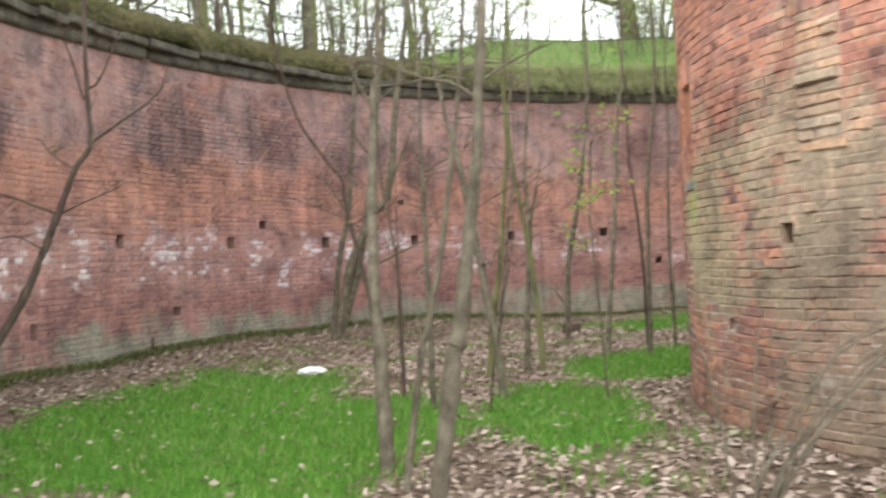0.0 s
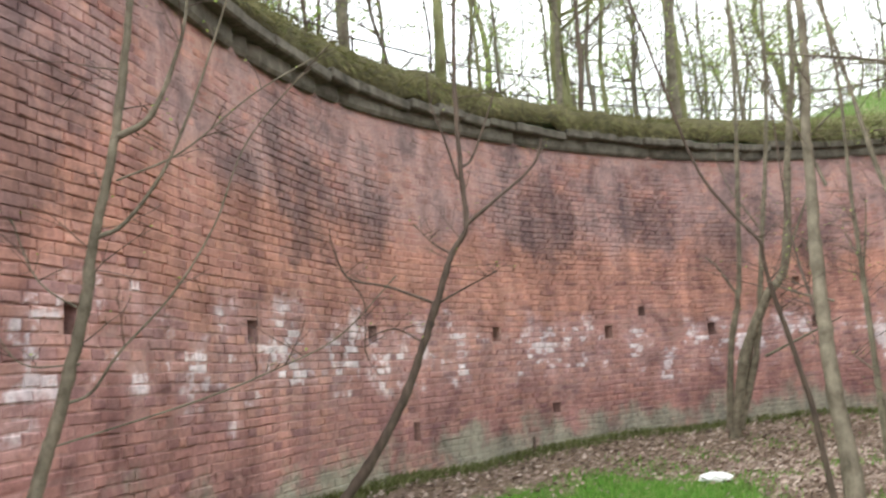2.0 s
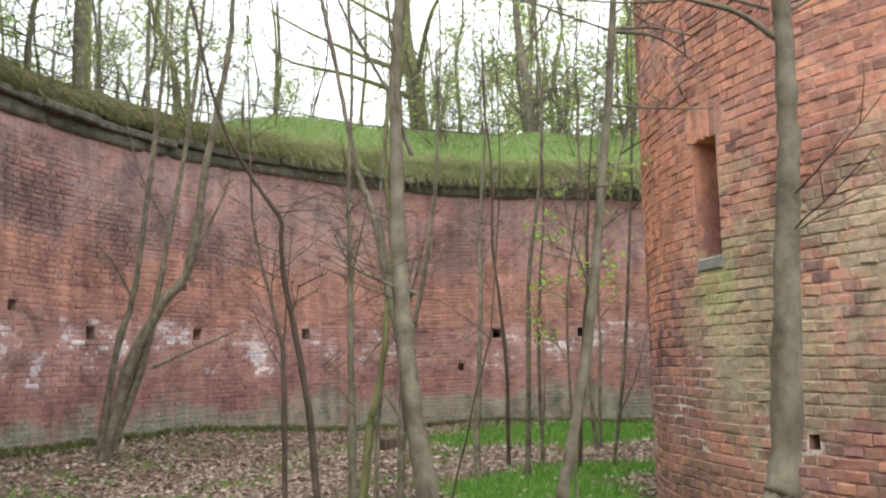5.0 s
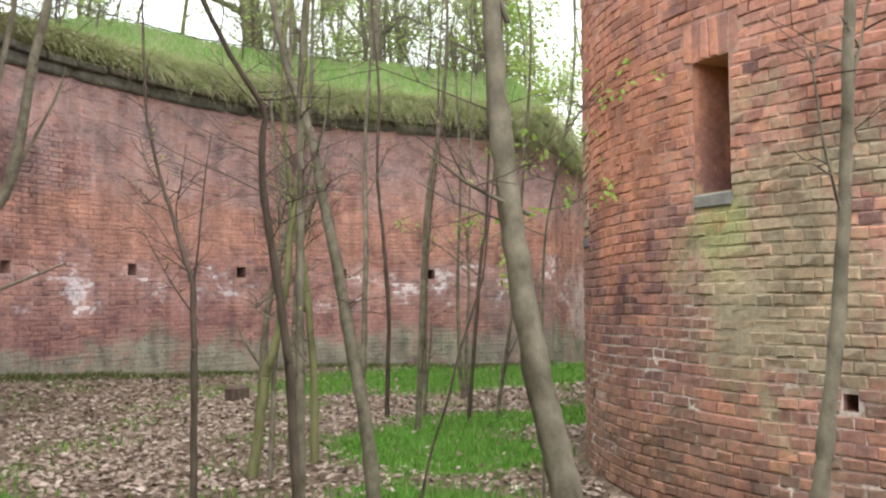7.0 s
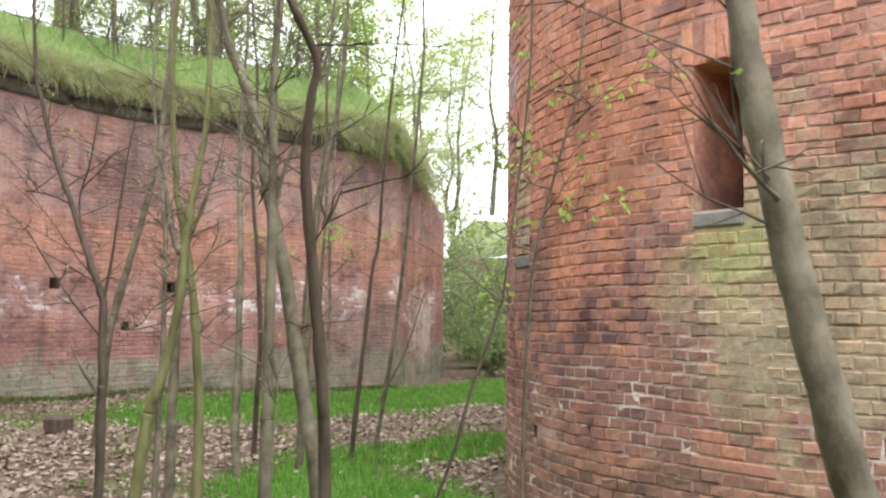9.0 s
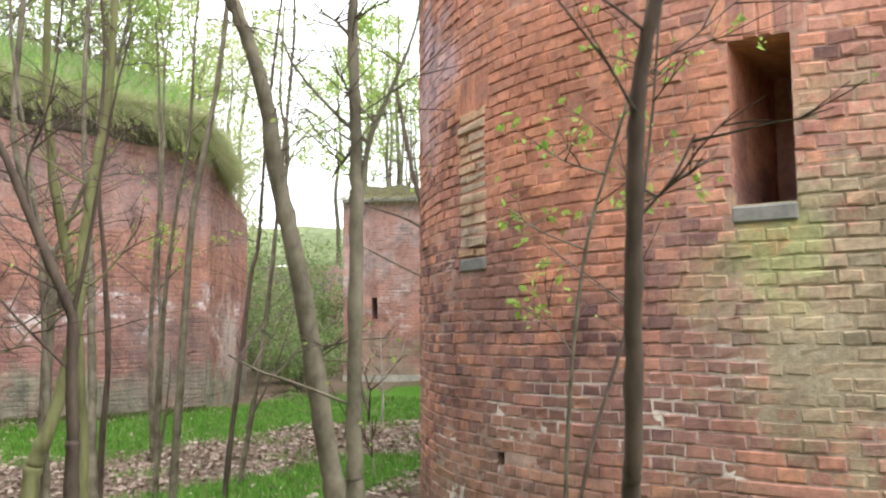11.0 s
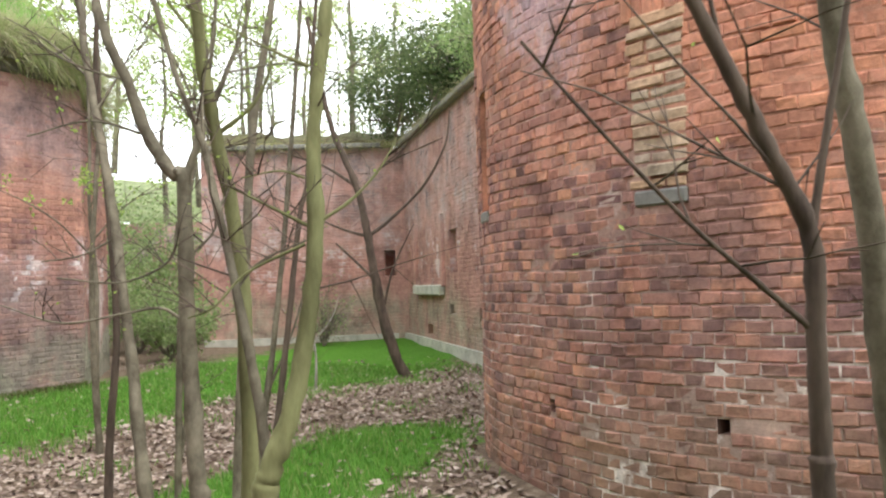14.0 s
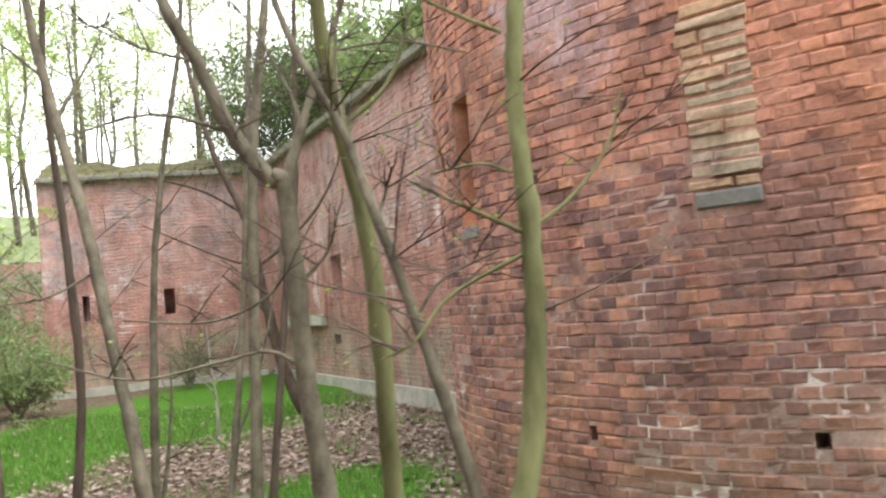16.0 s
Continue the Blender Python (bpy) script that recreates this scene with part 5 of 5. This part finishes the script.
for k in range(14):
    a = g.uniform(0, 1)
    x, y = FAR_L.at(a * 5, -g.uniform(0.6, 3.5)) if k % 2 else SIDE_L.at(a * 9, -g.uniform(0.6, 3.5))
    bank_tree(x, y, FAR_TOP + 0.6, g.uniform(3, 6), g.uniform(0.025, 0.05), 360 + k, M_BARK, int(g.uniform(150, 500)), 9, 0.06, 0.35, g.normal(0, 0.06, 2), start=0.05)


def shrub(name, x, y, z, w, h, n, seed, mat, size, label, droop=0.0):
    """A bush: stems from one foot and leaves in clumps with gaps."""
    g = np.random.default_rng(seed)
    b = tagged(new(name), label, "shrub", "bushes beyond the ditch")
    t, ends = Tubes(), []
    for _ in range(16):
        a = g.uniform(0, 2 * np.pi)
        d = np.array([math.cos(a) * w * 0.5, math.sin(a) * w * 0.5, h * g.uniform(0.5, 1.0)]) * g.uniform(0.5, 1)
        p0 = np.array([x, y, z])
        p = smooth_path([p0, p0 + d * [0.35, 0.35, 0.5], p0 + d * [0.7, 0.7, 0.85], p0 + d * [1.15, 1.15, 1.0 - droop]], 5, 0.01, g)
        t.add(p, 0.02, 0.005, 4)
        twigs_from(p, t, g, 9, 0.28 * w, 0.005, 0.3 - droop, 3, ends, 0.2)
    tagged(child("stem_spray", t.mesh("stem_spray", M_BARK), b), kind="stuff")
    e = np.array(ends)
    weight = g.random(len(e)) ** 3
    n = int(n * (1.0 if mat is M_EVERGREEN else 1.1))
    pts = e[g.choice(len(e), n, p=weight / weight.sum())] + g.normal(0, 0.045 * w, (n, 3)) * [1, 1, 0.8]
    tagged(child("foliage", leaf_mesh("foliage", pts, size, mat, g), b), kind="stuff")
    return b


shrub("bush", 12.5, 26.4, 0.1, 2.2, 1.7, 3200, 401, M_SHRUB, 0.06, "green leafy bush at the foot of the far wall")
shrub("bush", 14.3, 28.6, 0.1, 2.6, 2.2, 3200, 402, M_SHRUB, 0.06, "green leafy bush at the foot of the far wall")
shrub("bush", 13.4, 30.5, 0.1, 3.4, 4.2, 4200, 403, M_SHRUB, 0.07, "tall green bush filling the gap between the walls")
shrub("bush", 16.4, 31.6, 0.1, 4.0, 4.6, 4200, 404, M_SHRUB, 0.07, "tall green bush filling the gap between the walls")
for k, (x, y, w, h) in enumerate([(18.7, 34.2, 4.0, 5.0), (21.3, 33.4, 4.0, 5.0), (12.2, 29.0, 2.4, 3.4), (24.4, 32.1, 4.0, 4.5)]):
    shrub("bush", x, y, 0.1, w, h, 4200, 420 + k, M_SHRUB, 0.075, "tall green bush filling the gap between the walls")
shrub("bush", 15.9, 24.6, 0.1, 1.5, 1.9, 500, 405, M_SHRUB, 0.04, "bare brown bush against the far wall")
for k, (x, y, z, w, h) in enumerate([(18.3, 22.8, 5.1, 3.0, 2.6), (16.3, 21.5, 5.2, 2.8, 2.4), (18.9, 24.1, 5.3, 2.6, 3.4), (14.4, 20.1, 5.2, 2.4, 1.8)]):
    shrub("evergreen_bush", x, y, z, w * 1.3, h * 1.25, 6500, 410 + k, M_EVERGREEN, 0.055, "dark evergreen bush hanging over the wall top", 0.35)

for k, (a, w, h, mat, label) in enumerate([(5.2, 2.6, 2.2, M_EVERGREEN, "dark evergreen bush hanging over the wall top"), (7.0, 2.6, 1.9, M_SHRUB, "green leafy bush hanging over the wall top"), (8.8, 2.4, 1.8, M_SHRUB, "green leafy bush hanging over the wall top")]):
    x, y = SIDE_L.at(a, -0.7)
    shrub("evergreen_bush" if mat is M_EVERGREEN else "bush", float(x), float(y), FAR_TOP + 0.2, w, h, 4200, 440 + k, mat, 0.055, label, 0.3)

# ---- fence on the bank ----
fence = tagged(new("fence"), "thin rusty rail fence on top of the bank", "fence")
fs = np.arange(WALL.nearest(-5.9, 11), WALL.length - 2, 2.6)
rails = [[], [], []]
for s in fs:
    p = WALL.at(s, -1.7)
    z = float(top_at(s)) + 0.65
    t = Tubes()
    t.add([(*p, z - 0.2), (*p, z + 1.1)], 0.022, 0.022, 6)
    child("post", t.mesh("post", M_IRON), fence)
    for k in range(3):
        rails[k].append((*p, z + (0.32, 0.68, 1.05)[k]))
for k in range(3):
    t = Tubes()
    t.add(rails[k], 0.016, 0.016, 5)
    child("rail", t.mesh("rail", M_IRON), fence)

# ---- litter, grass and tufts ----
g = np.random.default_rng(9)


def scatter(n, x0, x1, y0, y1):
    x, y = g.uniform(x0, x1, n), g.uniform(y0, y1, n)
    keep = (np.hypot(x - TC[0], y - TC[1]) > TR + 0.1) & (x > np.interp(y, WALL.q[:330, 1], WALL.q[:330, 0]) + 0.05)
    d = wall_gap(x, y)
    keep &= (d > 0.06) & ~((y > 24) & (x < 11) & (y > np.interp(x, WALL.q[240:, 0], WALL.q[240:, 1])))
    return x[keep], y[keep]


x, y = scatter(125000, -6.3, 13, -1.0, 26.5)
ga = grass_amount(x, y)
keep = g.random(len(x)) > np.clip(ga * 2.2, 0, 0.93)
x, y = x[keep], y[keep]
pts = np.stack([x, y, ground_z(x, y) + g.uniform(0.005, 0.035, len(x))], 1)
tagged(new("leaf_litter", leaf_mesh("leaf_litter", pts, 0.055, M_LITTER, g, 0.75, 1.35)), "brown dead leaves covering the ditch floor", "leaves", kind="stuff")


def blades(name, x, y, z, h, mat, label, category, lean=0.35, w=0.006, down=None):
    n = len(x)
    a = g.uniform(0, 2 * np.pi, n)
    c = np.stack([np.cos(a), np.sin(a), 0 * a], 1)
    hh = h * g.uniform(0.5, 1.3, n)
    b = np.stack([x, y, z], 1)
    off = g.normal(0, lean, (n, 2)) * hh[:, None]
    tip = b + np.concatenate([off, hh[:, None]], 1)
    if down is not None:
        tip = b + np.concatenate([down * hh[:, None] * 0.8 + off, (hh * g.uniform(-1.25, 0.35, n))[:, None]], 1)
    midp = (b + tip) / 2 + np.array([0, 0, 1]) * (hh * 0.18)[:, None]
    V = np.stack([b - c * w, b + c * w, midp + c * w * 0.8, tip, midp - c * w * 0.8], 1)
    V = V.reshape(-1, 3)
    i = 5 * np.arange(n)[:, None]
    F = np.concatenate([i + [0, 1, 2, 4]], 0)
    me = bpy.data.meshes.new(name)
    me.from_pydata(V.tolist(), [], F.tolist() + (i + np.array([4, 2, 3])).tolist())
    me.materials.append(mat)
    return tagged(new(name, me), label, category, kind="stuff")


x, y = scatter(150000, -5, 12, 8, 26.5)
ga = grass_amount(x, y)
keep = g.random(len(x)) < np.clip(ga * 2.0, 0, 1)
x, y = x[keep], y[keep]
blades("grass", x, y, ground_z(x, y) - 0.005, 0.085, M_BLADE, "fresh green grass on the ditch floor", "grass")
# tufts at the wall foot
s = g.uniform(WALL.nearest(-5.2, 8), WALL.length, 9000)
o = 0.03 + np.abs(g.normal(0, 0.10, len(s)))
p = np.array([WALL.at(a, b) for a, b in zip(s, o)])
blades("foot_grass", p[:, 0], p[:, 1], ground_z(p[:, 0], p[:, 1]), 0.10, M_MOSS, "dark mossy tufts along the wall foot", "grass", 0.5, 0.007)
# dry grass hanging over the coping
s = g.uniform(WALL.nearest(-5.2, 8), WALL.length, 24000)
s = np.concatenate([s, g.uniform(WALL.nearest(-2.4, 23.3), WALL.length, 15000)])
o = g.uniform(-0.35, 0.16, len(s))
p = WALL.at(s) + (WALL.at(s, 1.0) - WALL.at(s)) * o[:, None]
z = top_at(s) + np.interp(o, [-0.35, -0.1, 0.1, 0.16], [0.66, 0.55, 0.36, 0.2])
far_k = np.clip((s - WALL.nearest(-3, 22.8)) / 5, 0, 1)
over = WALL.at(s, 1.0) - WALL.at(s)
for mat, sel, label in ((M_EDGE, far_k < g.random(len(s)) * 0.7, "dark mossy grass hanging over the wall top"), (M_DRY, None, "dry grass hanging over the wall top")):
    sel = ~last if sel is None else sel
    last = sel
    blades("hanging_grass", p[sel, 0], p[sel, 1], z[sel], 0.15 + 0.27 * far_k[sel], mat, label, "grass", 0.5, 0.006, over[sel])
# the overgrown corner of the wall and the tops of the far walls
s = WALL.length - np.abs(g.normal(0, 0.7, 2600))
p = WALL.at(s, 0.0) + (WALL.at(s, 1.0) - WALL.at(s)) * g.uniform(-0.2, 0.22, len(s))[:, None]
blades("corner_grass", p[:, 0], p[:, 1], top_at(s) + g.uniform(0.05, 0.5, len(s)), 0.5, M_DRY, "long dry grass drooping over the wall corner", "grass", 0.5, 0.008, (WALL.at(s, 1.0) - WALL.at(s)))
turn_l = Line(RETURN, -1, straight=True)
s = np.abs(g.normal(0, 1.1, 2600))
n = turn_l.at(s, 1.0) - turn_l.at(s)
p = turn_l.at(s) + n * g.uniform(-0.25, 0.08, len(s))[:, None]
blades("corner_grass", p[:, 0], p[:, 1], return_top(s) + 0.15 + g.uniform(-0.2, 0.2, len(s)), 0.5, M_DRY, "long dry grass drooping over the wall corner", "grass", 0.5, 0.008, n)
for line in (FAR_L, SIDE_L):
    s = g.uniform(0, line.length, 2600)
    n = line.at(s, 1.0) - line.at(s)
    p = line.at(s) + n * g.uniform(-0.3, 0.06, len(s))[:, None]
    blades("top_grass", p[:, 0], p[:, 1], np.full(len(s), FAR_TOP + 0.12), 0.26, M_STRAW, "dry grass along the far wall top", "grass", 0.6, 0.008, n)
# grass on the hump
s = g.uniform(hs0 + 1, hs1, 60000)
o = -g.uniform(0.1, 4.5, len(s))
k = np.clip((s - hs0) / 5, 0, 1)
k = k * k * (3 - 2 * k)
p = WALL.at(s) + (WALL.at(s, 1.0) - WALL.at(s)) * o[:, None]
z = top_at(s) + 0.3 + (np.interp(-o, [-a for a, _ in hump_prof], [b for _, b in hump_prof]) - 0.2) * k
blades("bank_grass", p[:, 0], p[:, 1], z - 0.02, 0.2, M_BANKBLADE, "long grass on the hump above the wall", "grass", 0.4, 0.008)
# a pale litter bag, a dark block and a short stick
bm = bmesh.new()
bmesh.ops.create_icosphere(bm, subdivisions=3, radius=0.16)
for v in bm.verts:
    v.co = Vector((v.co.x * 1.25, v.co.y * 0.9, v.co.z * 0.45)) * (1 + 0.22 * noise.noise(v.co * 14))
bag = tagged(new("plastic_bag"), "crumpled white plastic bag lying on the leaves", "bag")
part("bag_body", bm, simple("white_plastic", (0.62, 0.63, 0.66), (0.8, 0.8, 0.82), 12.0, 0.5), bag)
bag.location = (-3.2, 16.8, float(ground_z(-3.2, 16.8)) + 0.05)
stone = tagged(new("stone_block", boxes("stone_block", [((0, 0, 0), (0.34, 0.24, 0.24), 20)], M_BARK_DARK, 0.04)), "dark mossy stone block among the leaves", "stone")
stone.location = (0.75, 22.2, float(ground_z(0.75, 22.2)) + 0.1)
t = Tubes()
t.add([(-5.72, 17.3, 0.1), (-5.72, 17.28, 0.62)], 0.025, 0.02, 6)
tagged(new("stake", t.mesh("stake", M_BARK_DARK)), "short weathered stake at the wall foot", "stake")


# ---- bricks of the walls ----
tagged(child("brickwork", brick_mesh("brickwork", WALL, wall_rows, M_WALL, seed=41, proud=0.0032), wall_west), "weathered red bricks", kind="stuff")
shapes = []
for k in range(6):
    flat = Line([(-1, 0), (1, 0)], -1, straight=True)
    shapes.append(brick_mesh("brick", flat, np.array([(1 - 0.069, 1 + 0.069, -0.0393, 0.0393)]), M_TOWER_ONE, seed=60 + k, proud=0.003))
for k in pick:
    a, b, za, zb = tower_rows[k]
    zc = (za + zb) / 2
    p, turn = along(TOWER, (a + b) / 2, -0.006 * zc)
    ob = child("brick", shapes[int(rng.integers(6))], tower)
    ob.matrix_basis = pose(*p, zc + float(wave((a + b) / 2, zc)), rng.normal(0, 0.5), rng.normal(0, 0.5), turn) @ Matrix.Diagonal(((b - a) / 0.138, 1, 1, 1))
